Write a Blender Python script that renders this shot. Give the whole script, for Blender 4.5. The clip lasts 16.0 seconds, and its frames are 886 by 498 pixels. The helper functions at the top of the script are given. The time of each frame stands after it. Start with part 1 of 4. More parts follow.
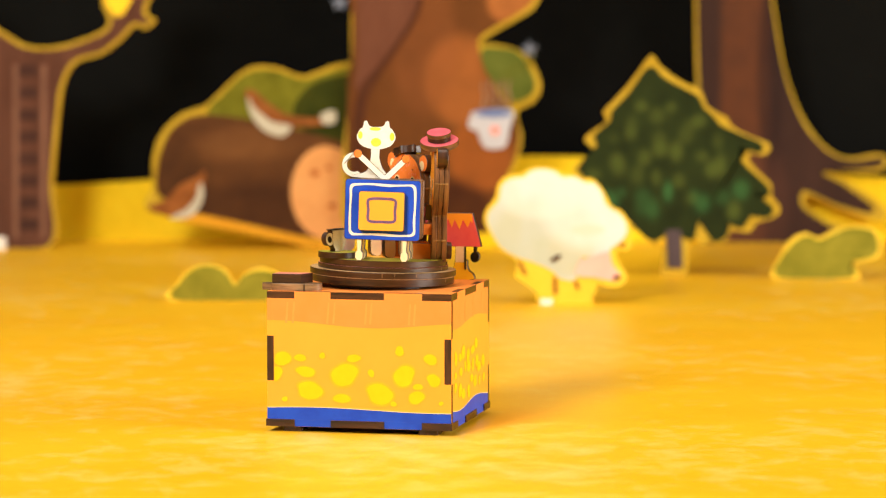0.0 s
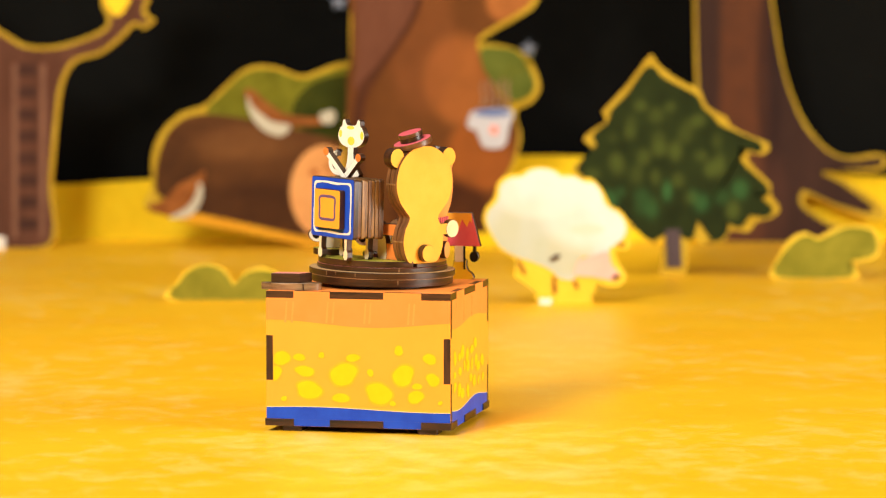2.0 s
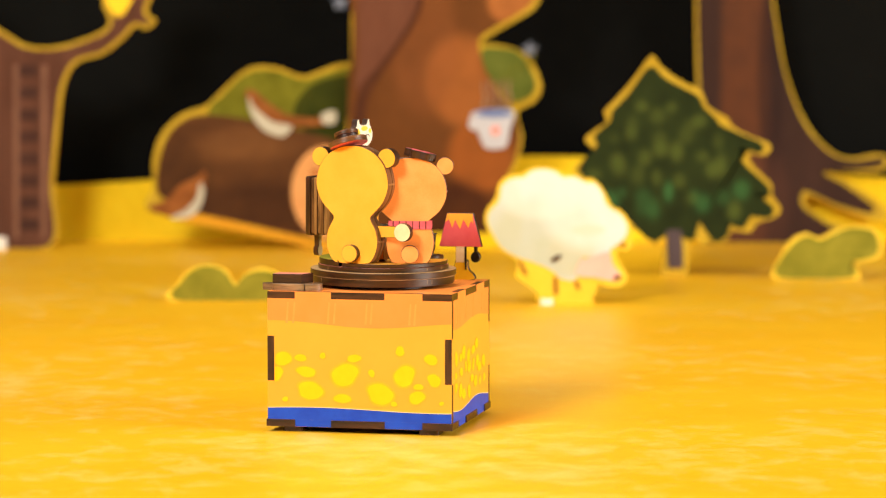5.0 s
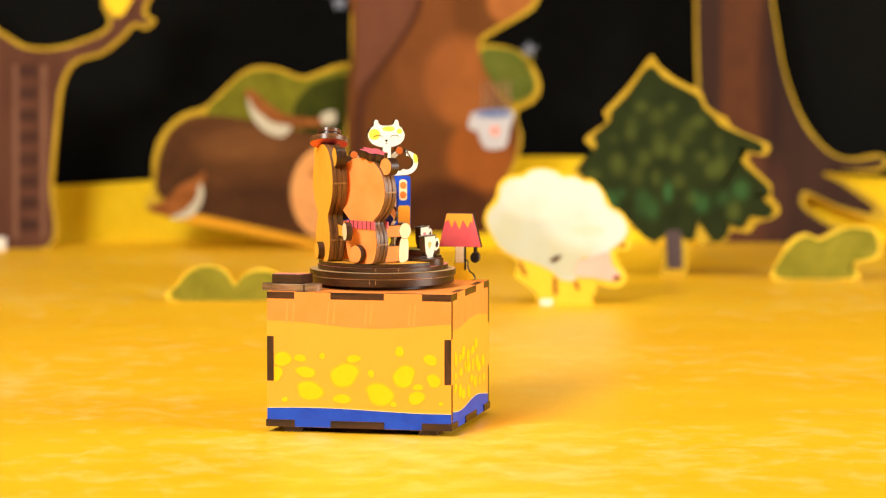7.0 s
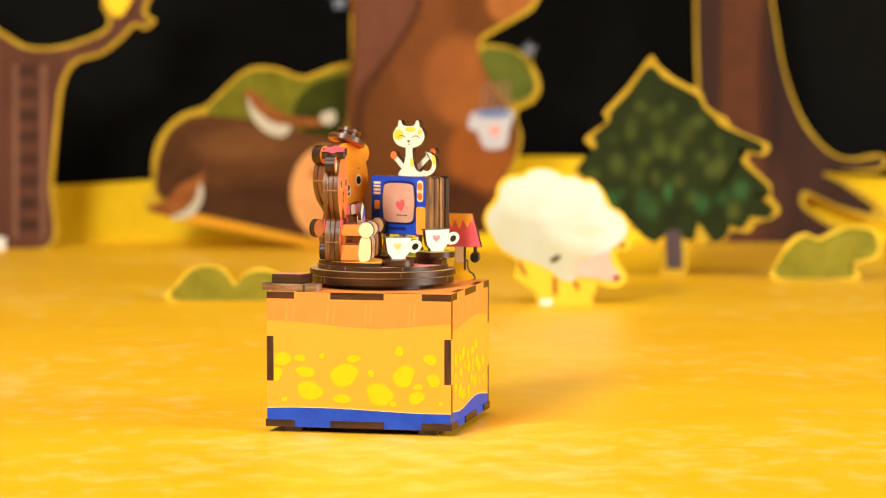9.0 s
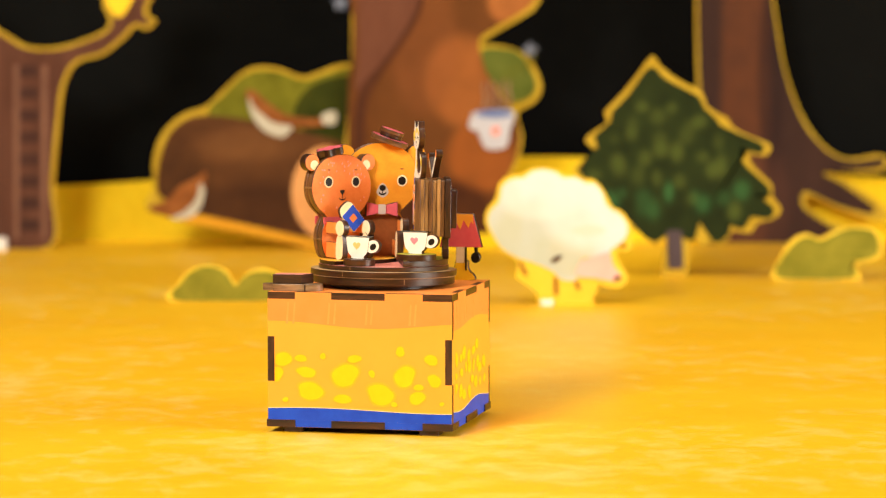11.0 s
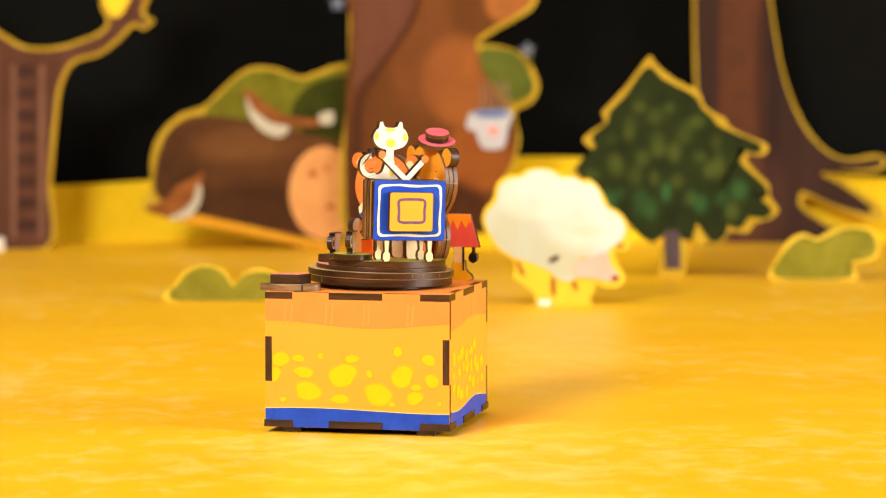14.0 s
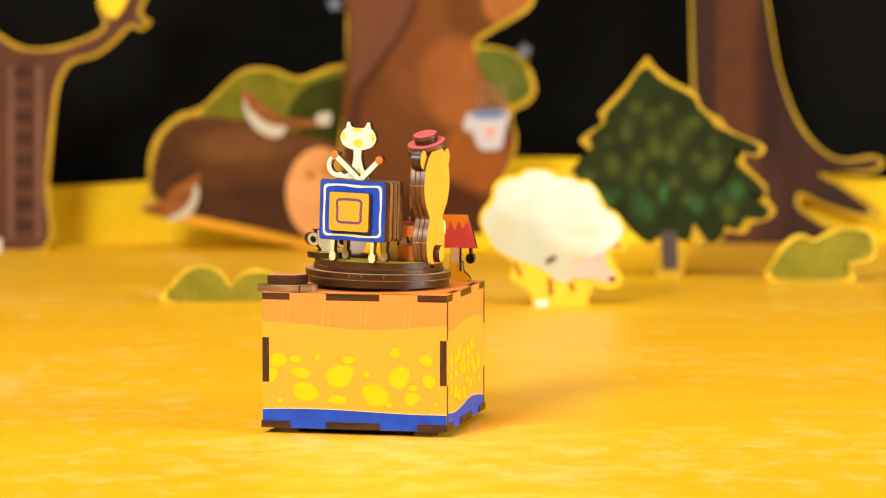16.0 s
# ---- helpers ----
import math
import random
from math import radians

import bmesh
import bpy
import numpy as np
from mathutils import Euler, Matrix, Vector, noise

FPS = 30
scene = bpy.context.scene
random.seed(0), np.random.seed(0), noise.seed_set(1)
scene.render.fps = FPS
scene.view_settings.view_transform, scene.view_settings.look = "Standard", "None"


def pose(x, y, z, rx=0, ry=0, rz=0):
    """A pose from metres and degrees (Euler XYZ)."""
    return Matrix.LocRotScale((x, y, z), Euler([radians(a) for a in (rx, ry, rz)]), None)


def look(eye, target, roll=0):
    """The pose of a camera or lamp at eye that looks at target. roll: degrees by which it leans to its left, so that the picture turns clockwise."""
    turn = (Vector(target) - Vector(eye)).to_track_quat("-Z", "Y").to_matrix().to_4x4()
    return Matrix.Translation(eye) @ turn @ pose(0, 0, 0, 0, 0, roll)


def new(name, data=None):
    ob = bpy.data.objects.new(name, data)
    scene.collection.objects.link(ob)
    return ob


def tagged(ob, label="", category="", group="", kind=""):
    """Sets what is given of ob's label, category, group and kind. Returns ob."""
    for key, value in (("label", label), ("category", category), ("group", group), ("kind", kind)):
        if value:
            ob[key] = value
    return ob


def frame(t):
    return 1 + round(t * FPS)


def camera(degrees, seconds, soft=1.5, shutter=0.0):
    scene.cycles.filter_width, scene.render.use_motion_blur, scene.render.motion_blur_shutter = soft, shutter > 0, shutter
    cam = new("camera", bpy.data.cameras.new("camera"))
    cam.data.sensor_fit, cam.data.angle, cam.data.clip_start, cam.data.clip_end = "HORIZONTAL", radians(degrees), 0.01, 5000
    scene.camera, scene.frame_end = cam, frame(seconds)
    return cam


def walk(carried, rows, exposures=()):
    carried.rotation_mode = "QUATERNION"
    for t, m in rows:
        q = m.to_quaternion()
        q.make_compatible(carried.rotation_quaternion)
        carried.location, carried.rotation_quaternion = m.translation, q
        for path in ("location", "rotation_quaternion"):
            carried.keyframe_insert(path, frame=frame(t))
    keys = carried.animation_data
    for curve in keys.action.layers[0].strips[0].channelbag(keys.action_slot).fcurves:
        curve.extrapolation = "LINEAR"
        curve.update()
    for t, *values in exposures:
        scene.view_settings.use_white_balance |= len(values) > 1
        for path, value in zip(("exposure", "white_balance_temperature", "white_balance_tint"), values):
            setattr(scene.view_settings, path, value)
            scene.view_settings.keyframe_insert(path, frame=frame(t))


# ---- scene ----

# ---------------- camera ----------------
EYE = (0.0249, -1.1159, 0.1485)
cam = camera(17.83, 16.0, soft=1.25)
cam.data.dof.use_dof = True
cam.data.dof.focus_distance = 1.09
cam.data.dof.aperture_fstop = 13.5


def aim(right, down):
    """The camera stands still; it turns by a hair, given in degrees to the right and down."""
    return pose(*EYE, 90 - 4.09 - down, 0, -right)


PATH = [(0.0, -0.011, -0.009), (0.5, -0.026, -0.003), (1.0, -0.025, -0.004), (1.5, 0.006, 0.0), (2.0, 0.006, 0.0), (2.5, 0.0, 0.0),
        (3.0, -0.008, 0.0), (3.5, -0.012, -0.005), (4.0, -0.028, -0.007), (5.2, -0.018, -0.012), (6.5, -0.010, -0.017), (7.0, -0.010, -0.017),
        (7.5, -0.015, -0.022), (8.0, -0.026, -0.022), (8.5, -0.026, -0.018), (9.0, -0.006, -0.015), (10.2, -0.016, -0.019), (11.5, -0.027, -0.023),
        (12.0, -0.010, -0.026), (12.5, 0.015, -0.018), (13.0, 0.025, -0.019), (13.5, 0.023, -0.022), (14.0, 0.027, -0.021), (14.5, 0.032, -0.030),
        (15.0, 0.075, -0.037), (15.5, 0.079, -0.037), (16.0, 0.084, -0.037)]
walk(cam, [(t, aim(r, d)) for t, r, d in PATH], exposures=[(0.0, 0.0), (16.0, 0.0)])

# ---------------- light ----------------
world = bpy.data.worlds.new("world")
scene.world = world
world.use_nodes = True
world.node_tree.nodes["Background"].inputs["Color"].default_value = (1.0, 0.957, 0.875, 1)
world.node_tree.nodes["Background"].inputs["Strength"].default_value = 0.14


def softbox(name, eye, target, size, watts, colour):
    data = bpy.data.lights.new(name, "AREA")
    data.shape, data.size, data.energy, data.color = "SQUARE", size, watts, colour
    lamp = new(name, data)
    lamp.matrix_world = look(eye, target)
    return lamp


softbox("key_softbox", (-0.75, -1.25, 1.05), (0.0, 0.2, 0.03), 0.45, 34.5, (1.0, 0.957, 0.875))
softbox("side_softbox", (1.4, -0.5, 0.42), (0.0, 0.1, 0.05), 0.75, 27, (1.0, 0.957, 0.875))
softbox("set_softbox", (-0.2, 0.1, 1.5), (0.0, 0.6, 0.0), 0.9, 14, (1.0, 0.957, 0.875))


# ---------------- materials ----------------
def rgb(r, g, b):
    """Linear colour from 0 to 255 display values."""
    return tuple((c / 255 / 12.92 if c / 255 <= 0.04045 else ((c / 255 + 0.055) / 1.055) ** 2.4) for c in (r, g, b)) + (1,)


def surface(name, colour, second=None, rough=0.5, scale=400, stretch=(1, 1, 1), bump=0.1, mix=0.5, detail_scale=2500, spec=0.2, rand=0.0, coat=0.0):
    """A painted or printed surface: two tones mixed by a broad and a fine noise, with fine relief."""
    m = bpy.data.materials.new(name)
    m.use_nodes = True
    n, l = m.node_tree.nodes, m.node_tree.links
    b = n["Principled BSDF"]
    b.inputs["Roughness"].default_value = rough
    b.inputs["Specular IOR Level"].default_value = spec
    b.inputs["Coat Weight"].default_value = coat
    b.inputs["Coat Roughness"].default_value = 0.25
    tc, mp = n.new("ShaderNodeTexCoord"), n.new("ShaderNodeMapping")
    mp.inputs["Scale"].default_value = stretch
    l.new(tc.outputs["Object"], mp.inputs["Vector"])
    broad, fine = n.new("ShaderNodeTexNoise"), n.new("ShaderNodeTexNoise")
    broad.inputs["Scale"].default_value, broad.inputs["Detail"].default_value = scale, 5
    fine.inputs["Scale"].default_value, fine.inputs["Detail"].default_value = detail_scale, 3
    for t in (broad, fine):
        l.new(mp.outputs["Vector"], t.inputs["Vector"])
    ramp = n.new("ShaderNodeValToRGB")
    ramp.color_ramp.elements[0].position, ramp.color_ramp.elements[1].position = 0.5 - mix * 0.4, 0.5 + mix * 0.4
    ramp.color_ramp.elements[0].color = second or tuple(c * 0.8 for c in colour[:3]) + (1,)
    ramp.color_ramp.elements[1].color = colour
    add = n.new("ShaderNodeMath")
    add.operation = "MULTIPLY_ADD"
    add.inputs[1].default_value = 0.35
    l.new(fine.outputs["Fac"], add.inputs[0])
    l.new(broad.outputs["Fac"], add.inputs[2])
    sub = n.new("ShaderNodeMath")
    sub.operation = "SUBTRACT"
    sub.inputs[1].default_value = 0.17
    l.new(add.outputs[0], sub.inputs[0])
    l.new(sub.outputs[0], ramp.inputs["Fac"])
    out = ramp.outputs["Color"]
    if rand:
        info, hsv = n.new("ShaderNodeObjectInfo"), n.new("ShaderNodeHueSaturation")
        rng = n.new("ShaderNodeMapRange")
        rng.inputs["To Min"].default_value, rng.inputs["To Max"].default_value = 1 - rand, 1 + rand
        l.new(info.outputs["Random"], rng.inputs["Value"])
        l.new(rng.outputs["Result"], hsv.inputs["Value"])
        l.new(out, hsv.inputs["Color"])
        out = hsv.outputs["Color"]
    l.new(out, b.inputs["Base Color"])
    if bump:
        bp = n.new("ShaderNodeBump")
        bp.inputs["Strength"].default_value, bp.inputs["Distance"].default_value = bump, 0.0003
        l.new(fine.outputs["Fac"], bp.inputs["Height"])
        l.new(bp.outputs["Normal"], b.inputs["Normal"])
    return m


def shaded(m, spots, soft=0.35):
    """Soft painted shades in the printed artwork: ovals (x, z, rx, rz in metres, colour, strength) that fade out."""
    n, l = m.node_tree.nodes, m.node_tree.links
    b = n["Principled BSDF"]
    tc = n.new("ShaderNodeTexCoord")
    wob = n.new("ShaderNodeTexNoise")
    wob.inputs["Scale"].default_value = 60
    l.new(tc.outputs["Object"], wob.inputs["Vector"])
    for x, z, rx, rz, colour, strength in spots:
        base = b.inputs["Base Color"].links[0].from_socket
        mp, gr = n.new("ShaderNodeMapping"), n.new("ShaderNodeTexGradient")
        mp.inputs["Scale"].default_value = (1 / rx, 0.0, 1 / rz)
        mp.inputs["Location"].default_value = (-x / rx, 0, -z / rz)
        gr.gradient_type = "SPHERICAL"
        l.new(tc.outputs["Object"], mp.inputs["Vector"])
        l.new(mp.outputs["Vector"], gr.inputs["Vector"])
        ramp = n.new("ShaderNodeMapRange")
        ramp.interpolation_type = "SMOOTHSTEP"
        ramp.inputs["From Min"].default_value, ramp.inputs["From Max"].default_value, ramp.inputs["To Max"].default_value = 0.0, soft, strength
        l.new(gr.outputs["Fac"], ramp.inputs["Value"])
        mul = n.new("ShaderNodeMath")
        mul.operation = "MULTIPLY"
        rr = n.new("ShaderNodeMapRange")
        rr.inputs["From Min"].default_value, rr.inputs["From Max"].default_value, rr.inputs["To Min"].default_value = 0.3, 0.65, 0.65
        l.new(wob.outputs["Fac"], rr.inputs["Value"])
        l.new(ramp.outputs["Result"], mul.inputs[0])
        l.new(rr.outputs["Result"], mul.inputs[1])
        mx = n.new("ShaderNodeMix")
        mx.data_type = "RGBA"
        l.new(mul.outputs[0], mx.inputs["Factor"])
        l.new(base, mx.inputs["A"])
        mx.inputs["B"].default_value = colour
        l.new(mx.outputs["Result"], b.inputs["Base Color"])
    return m


def table_paint():
    """Yellow painted board: long brushed streaks, pale rubbed patches, a satin sheen."""
    m = surface("table_paint", rgb(250, 193, 30), rgb(245, 176, 12), rough=0.40, scale=5, stretch=(1.0, 2.2, 1), bump=0.06, mix=0.7, detail_scale=160, spec=0.35)
    n, l = m.node_tree.nodes, m.node_tree.links
    b = n["Principled BSDF"]
    base = b.inputs["Base Color"].links[0].from_socket
    tc, mp = n.new("ShaderNodeTexCoord"), n.new("ShaderNodeMapping")
    mp.inputs["Scale"].default_value = (34, 30, 1)
    l.new(tc.outputs["Object"], mp.inputs["Vector"])
    streak = n.new("ShaderNodeTexNoise")
    streak.inputs["Scale"].default_value, streak.inputs["Detail"].default_value, streak.inputs["Roughness"].default_value = 1.5, 10, 0.72
    l.new(mp.outputs["Vector"], streak.inputs["Vector"])
    r = n.new("ShaderNodeValToRGB")
    r.color_ramp.elements[0].position, r.color_ramp.elements[1].position = 0.78, 1.0
    r.color_ramp.elements[0].color, r.color_ramp.elements[1].color = (0, 0, 0, 1), (0.34, 0.34, 0.34, 1)
    streak.inputs["Distortion"].default_value = 0.25
    zone, both = n.new("ShaderNodeTexNoise"), n.new("ShaderNodeMath")
    zone.inputs["Scale"].default_value, zone.inputs["Detail"].default_value = 4.5, 2
    l.new(tc.outputs["Object"], zone.inputs["Vector"])
    both.operation = "MULTIPLY_ADD"
    both.inputs[1].default_value = 0.55
    l.new(zone.outputs["Fac"], both.inputs[0])
    l.new(streak.outputs["Fac"], both.inputs[2])
    l.new(both.outputs[0], r.inputs["Fac"])
    mx = n.new("ShaderNodeMix")
    mx.data_type = "RGBA"
    l.new(r.outputs["Color"], mx.inputs["Factor"])
    l.new(base, mx.inputs["A"])
    mx.inputs["B"].default_value = rgb(255, 232, 150)
    l.new(mx.outputs["Result"], b.inputs["Base Color"])
    return m


def edge_wood(name, dark, light, rough=0.37, flat=False):
    """Laser-cut plywood edge: scorched brown, with paler streaks that run along the plies. flat: for sheets that lie down."""
    stretch = (0.35, 0.35, 3.2) if flat else (0.35, 3.2, 0.35)
    return surface(name, light, dark, rough=rough, scale=170, stretch=stretch, bump=0.12, mix=0.6, detail_scale=900, spec=0.42, rand=0.18, coat=0.04)


CHAR = edge_wood("scorched_edge", rgb(19, 10, 5), rgb(82, 47, 23))
CHAR_F = edge_wood("scorched_sheet_edge", rgb(16, 8, 4), rgb(80, 46, 24), 0.32, True)
MID = edge_wood("brown_ply_edge", rgb(28, 15, 7), rgb(140, 92, 50))
MID_F = edge_wood("brown_sheet_edge", rgb(40, 22, 10), rgb(134, 88, 52), 0.3, True)
PALE = edge_wood("pale_ply_edge", rgb(66, 40, 18), rgb(178, 130, 74))
PALE_F = edge_wood("pale_sheet_edge", rgb(70, 44, 26), rgb(186, 146, 104), 0.3, True)
TANWOOD = surface("bare_ply", rgb(214, 176, 124), rgb(180, 138, 90), 0.5, 200, (1, 6, 1), 0.2)
TABLE = table_paint()
BOX_ORANGE = surface("orange_print", rgb(250, 149, 70), rgb(246, 143, 62), 0.45, 120, bump=0.05)
BOX_AMBER = surface("amber_print", rgb(250, 170, 56), rgb(248, 166, 53), 0.45, 90, bump=0.05)
BOX_STRIPE = surface("pale_orange_print", rgb(252, 160, 78), rgb(249, 154, 72), 0.4, 300, bump=0.03)
LEMON = surface("lemon_print", rgb(252, 208, 40), rgb(248, 198, 32), 0.4, 300, bump=0.03)
BLOB = surface("lemon_blob_print", rgb(252, 200, 18), rgb(250, 194, 14), 0.42, 300, bump=0.03)
BLOB_EDGE = surface("lemon_halo_print", rgb(252, 182, 36), rgb(250, 178, 34), 0.42, 300, bump=0.03)
BLOB_HALO = surface("faint_halo_print", rgb(251, 174, 48), rgb(249, 170, 46), 0.42, 300, bump=0.03)
BLUE = surface("blue_print", rgb(36, 82, 204), rgb(30, 68, 186), 0.4, 200, bump=0.05)
NAVY = surface("navy_print", rgb(28, 44, 120), rgb(22, 34, 96), 0.4, 200, bump=0.05)
WHITE = surface("white_print", rgb(246, 240, 226), rgb(238, 230, 212), 0.4, 300, bump=0.05)
CREAM = surface("cream_print", rgb(248, 228, 186), rgb(240, 214, 166), 0.45, 250, bump=0.05)
SKIN_Y = surface("honey_print", rgb(252, 184, 66), rgb(248, 174, 54), 0.45, 120, bump=0.05)
FACE_Y = surface("amber_face_print", rgb(240, 158, 44), rgb(226, 136, 34), 0.45, 140, bump=0.05)
SKIN_O = surface("peach_print", rgb(246, 164, 92), rgb(240, 146, 72), 0.45, 90, bump=0.05)
FACE_O = surface("orange_face_print", rgb(238, 134, 62), rgb(226, 114, 46), 0.45, 160, bump=0.05)
LIMB_O = surface("orange_limb_print", rgb(240, 146, 68), rgb(226, 122, 50), 0.45, 200, bump=0.05)
BROWN_P = surface("brown_print", rgb(150, 84, 40), rgb(128, 68, 30), 0.5, 200, bump=0.05)
PINK = surface("rose_print", rgb(226, 104, 112), rgb(214, 88, 98), 0.4, 250, bump=0.05)
SALMON = surface("salmon_print", rgb(244, 156, 140), rgb(236, 140, 124), 0.4, 250, bump=0.05)
RED = surface("red_print", rgb(232, 100, 106), rgb(226, 88, 98), 0.4, 250, bump=0.05)
INK = surface("black_ink", rgb(24, 18, 14), rgb(34, 26, 20), 0.4, 300, bump=0.0)
PURPLE = surface("purple_print", rgb(116, 88, 126), rgb(102, 76, 112), 0.4, 300, bump=0.0)
OLIVE = surface("olive_print", rgb(196, 180, 60), rgb(150, 150, 56), 0.5, 120, bump=0.05)
SPOT = surface("pale_yellow_print", rgb(250, 218, 84), rgb(248, 212, 66), 0.4, 300, bump=0.0)
HONEY_PALE = surface("pale_honey_print", rgb(246, 200, 124), rgb(242, 192, 112), 0.4, 300, bump=0.0)
ROSE_PALE = surface("pale_rose_print", rgb(240, 142, 150), rgb(236, 132, 142), 0.4, 300, bump=0.0)
MUZZLE = surface("grey_muzzle_print", rgb(206, 190, 176), rgb(196, 178, 164), 0.4, 300, bump=0.0)
SCREEN = surface("screen_print", rgb(216, 180, 160), rgb(196, 152, 130), 0.3, 90, bump=0.0, coat=0.4)

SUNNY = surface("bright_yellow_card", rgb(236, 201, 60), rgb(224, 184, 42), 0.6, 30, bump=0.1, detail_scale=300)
RIM = surface("yellow_card", rgb(198, 164, 50), rgb(170, 136, 30), 0.75, 30, bump=0.1, detail_scale=300, spec=0.08)
RIM_SIDE = surface("card_edge", rgb(214, 160, 40), rgb(190, 136, 30), 0.7, 60, bump=0.1)
HILL = surface("hill_card", rgb(246, 212, 38), rgb(226, 188, 22), 0.75, 12, stretch=(1, 1, 0.5), bump=0.05, detail_scale=120, spec=0.08)
BARK = surface("bark_print", rgb(102, 66, 50), rgb(76, 46, 34), 0.75, 24, (3, 1, 0.5), 0.1, 0.7, 240, spec=0.08)
STEAM = surface("steam_print", rgb(160, 124, 94), rgb(142, 104, 76), 0.75, 60, spec=0.08)
LADDER = surface("ladder_print", rgb(130, 92, 72), rgb(110, 76, 60), 0.75, 60, spec=0.08)
RUNG = surface("rung_print", rgb(58, 36, 30), rgb(74, 48, 40), 0.75, 60, spec=0.08)
LOG = surface("log_print", rgb(104, 66, 34), rgb(64, 38, 23), 0.75, 16, (0.8, 1, 2.0), 0.1, 0.6, 200, spec=0.08)
LOGEND = surface("log_end_print", rgb(228, 168, 104), rgb(206, 140, 80), 0.75, 26, mix=0.7, detail_scale=200, spec=0.08)
HEDGE = surface("hedge_print", rgb(124, 120, 32), rgb(86, 85, 18), 0.75, 50, mix=0.6, detail_scale=300, spec=0.08)
HEDGE_D = surface("dark_hedge_print", rgb(60, 64, 16), rgb(36, 42, 8), 0.75, 50, detail_scale=300, spec=0.08)
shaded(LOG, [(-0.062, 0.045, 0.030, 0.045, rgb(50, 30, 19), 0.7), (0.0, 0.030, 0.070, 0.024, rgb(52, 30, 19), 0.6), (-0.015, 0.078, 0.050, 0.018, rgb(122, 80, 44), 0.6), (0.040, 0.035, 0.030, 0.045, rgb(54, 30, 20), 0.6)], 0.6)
BIRD = surface("bird_print", rgb(150, 92, 44), rgb(118, 66, 30), 0.75, 80, detail_scale=300, spec=0.08)
BIGBROWN = surface("big_brown_print", rgb(113, 68, 31), rgb(86, 50, 23), 0.75, 14, (1, 1, 0.7), 0.1, 0.8, 160, spec=0.08)
GREYTRUNK = surface("trunk_print", rgb(116, 74, 54), rgb(88, 50, 34), 0.75, 16, (2.5, 1, 0.4), 0.1, 0.8, 160, spec=0.08)
shaded(BIGBROWN, [(0.023, 0.125, 0.032, 0.040, rgb(160, 94, 44), 0.85), (0.037, 0.069, 0.030, 0.032, rgb(156, 86, 34), 0.8), (0.060, 0.182, 0.022, 0.020, rgb(178, 108, 54), 0.8),
                  (0.010, 0.024, 0.045, 0.035, rgb(62, 32, 18), 0.9), (-0.005, 0.150, 0.03, 0.06, rgb(130, 76, 40), 0.5)])
RUST = surface("rust_print", rgb(182, 100, 48), rgb(158, 80, 34), 0.75, 22, mix=0.7, detail_scale=160, spec=0.08)
UMBER = surface("umber_print", rgb(84, 42, 22), rgb(66, 32, 16), 0.75, 20, mix=0.8, detail_scale=160, spec=0.08)
LEAF = surface("leaf_print", rgb(104, 110, 44), rgb(72, 82, 24), 0.75, 40, mix=0.7, detail_scale=200, spec=0.08)
PLUM = surface("plum_bark_print", rgb(66, 44, 36), rgb(46, 32, 28), 0.75, 16, (2.5, 1, 0.35), 0.1, 0.8, 180, spec=0.08)
shaded(PLUM, [(-0.012, 0.11, 0.022, 0.30, rgb(100, 58, 34), 0.75), (-0.002, 0.03, 0.03, 0.06, rgb(84, 52, 40), 0.5), (0.008, 0.13, 0.012, 0.09, rgb(42, 28, 26), 0.7)])
FIR = surface("fir_print", rgb(44, 53, 22), rgb(27, 33, 14), 0.75, 45, (1.6, 1, 0.8), 0.1, 0.7, 220, spec=0.08)
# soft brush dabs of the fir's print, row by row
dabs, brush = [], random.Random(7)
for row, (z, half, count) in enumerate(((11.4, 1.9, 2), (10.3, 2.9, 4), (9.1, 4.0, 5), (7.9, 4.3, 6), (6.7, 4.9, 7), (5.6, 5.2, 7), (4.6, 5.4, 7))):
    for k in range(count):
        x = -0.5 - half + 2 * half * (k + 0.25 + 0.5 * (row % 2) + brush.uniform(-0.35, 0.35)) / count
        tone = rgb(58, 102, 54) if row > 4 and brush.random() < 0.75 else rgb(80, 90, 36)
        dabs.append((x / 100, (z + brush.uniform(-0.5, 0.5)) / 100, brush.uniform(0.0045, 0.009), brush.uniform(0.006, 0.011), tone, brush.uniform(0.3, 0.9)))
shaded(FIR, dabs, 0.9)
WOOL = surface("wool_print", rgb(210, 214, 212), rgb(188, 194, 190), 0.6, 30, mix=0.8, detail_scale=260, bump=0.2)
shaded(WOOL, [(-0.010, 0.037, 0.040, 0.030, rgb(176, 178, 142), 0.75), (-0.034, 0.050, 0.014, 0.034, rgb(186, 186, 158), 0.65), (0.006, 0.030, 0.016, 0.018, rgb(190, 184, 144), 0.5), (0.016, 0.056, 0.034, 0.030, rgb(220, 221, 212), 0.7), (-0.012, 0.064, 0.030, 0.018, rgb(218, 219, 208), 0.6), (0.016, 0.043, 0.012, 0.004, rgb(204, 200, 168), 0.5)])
WOOL_S = surface("wool_grey_print", rgb(196, 190, 168), rgb(178, 170, 148), 0.6, 40, mix=0.8, detail_scale=260)
CUP_PRINT = surface("cup_print", rgb(196, 194, 198), rgb(184, 182, 184), 0.6, 40, mix=0.8, detail_scale=260)
BRANCH = surface("branch_print", rgb(226, 166, 44), rgb(208, 144, 30), 0.7, 30, detail_scale=200, spec=0.08)
BUSH = surface("bush_print", rgb(152, 142, 46), rgb(110, 106, 26), 0.75, 50, mix=0.6, detail_scale=300, spec=0.08)
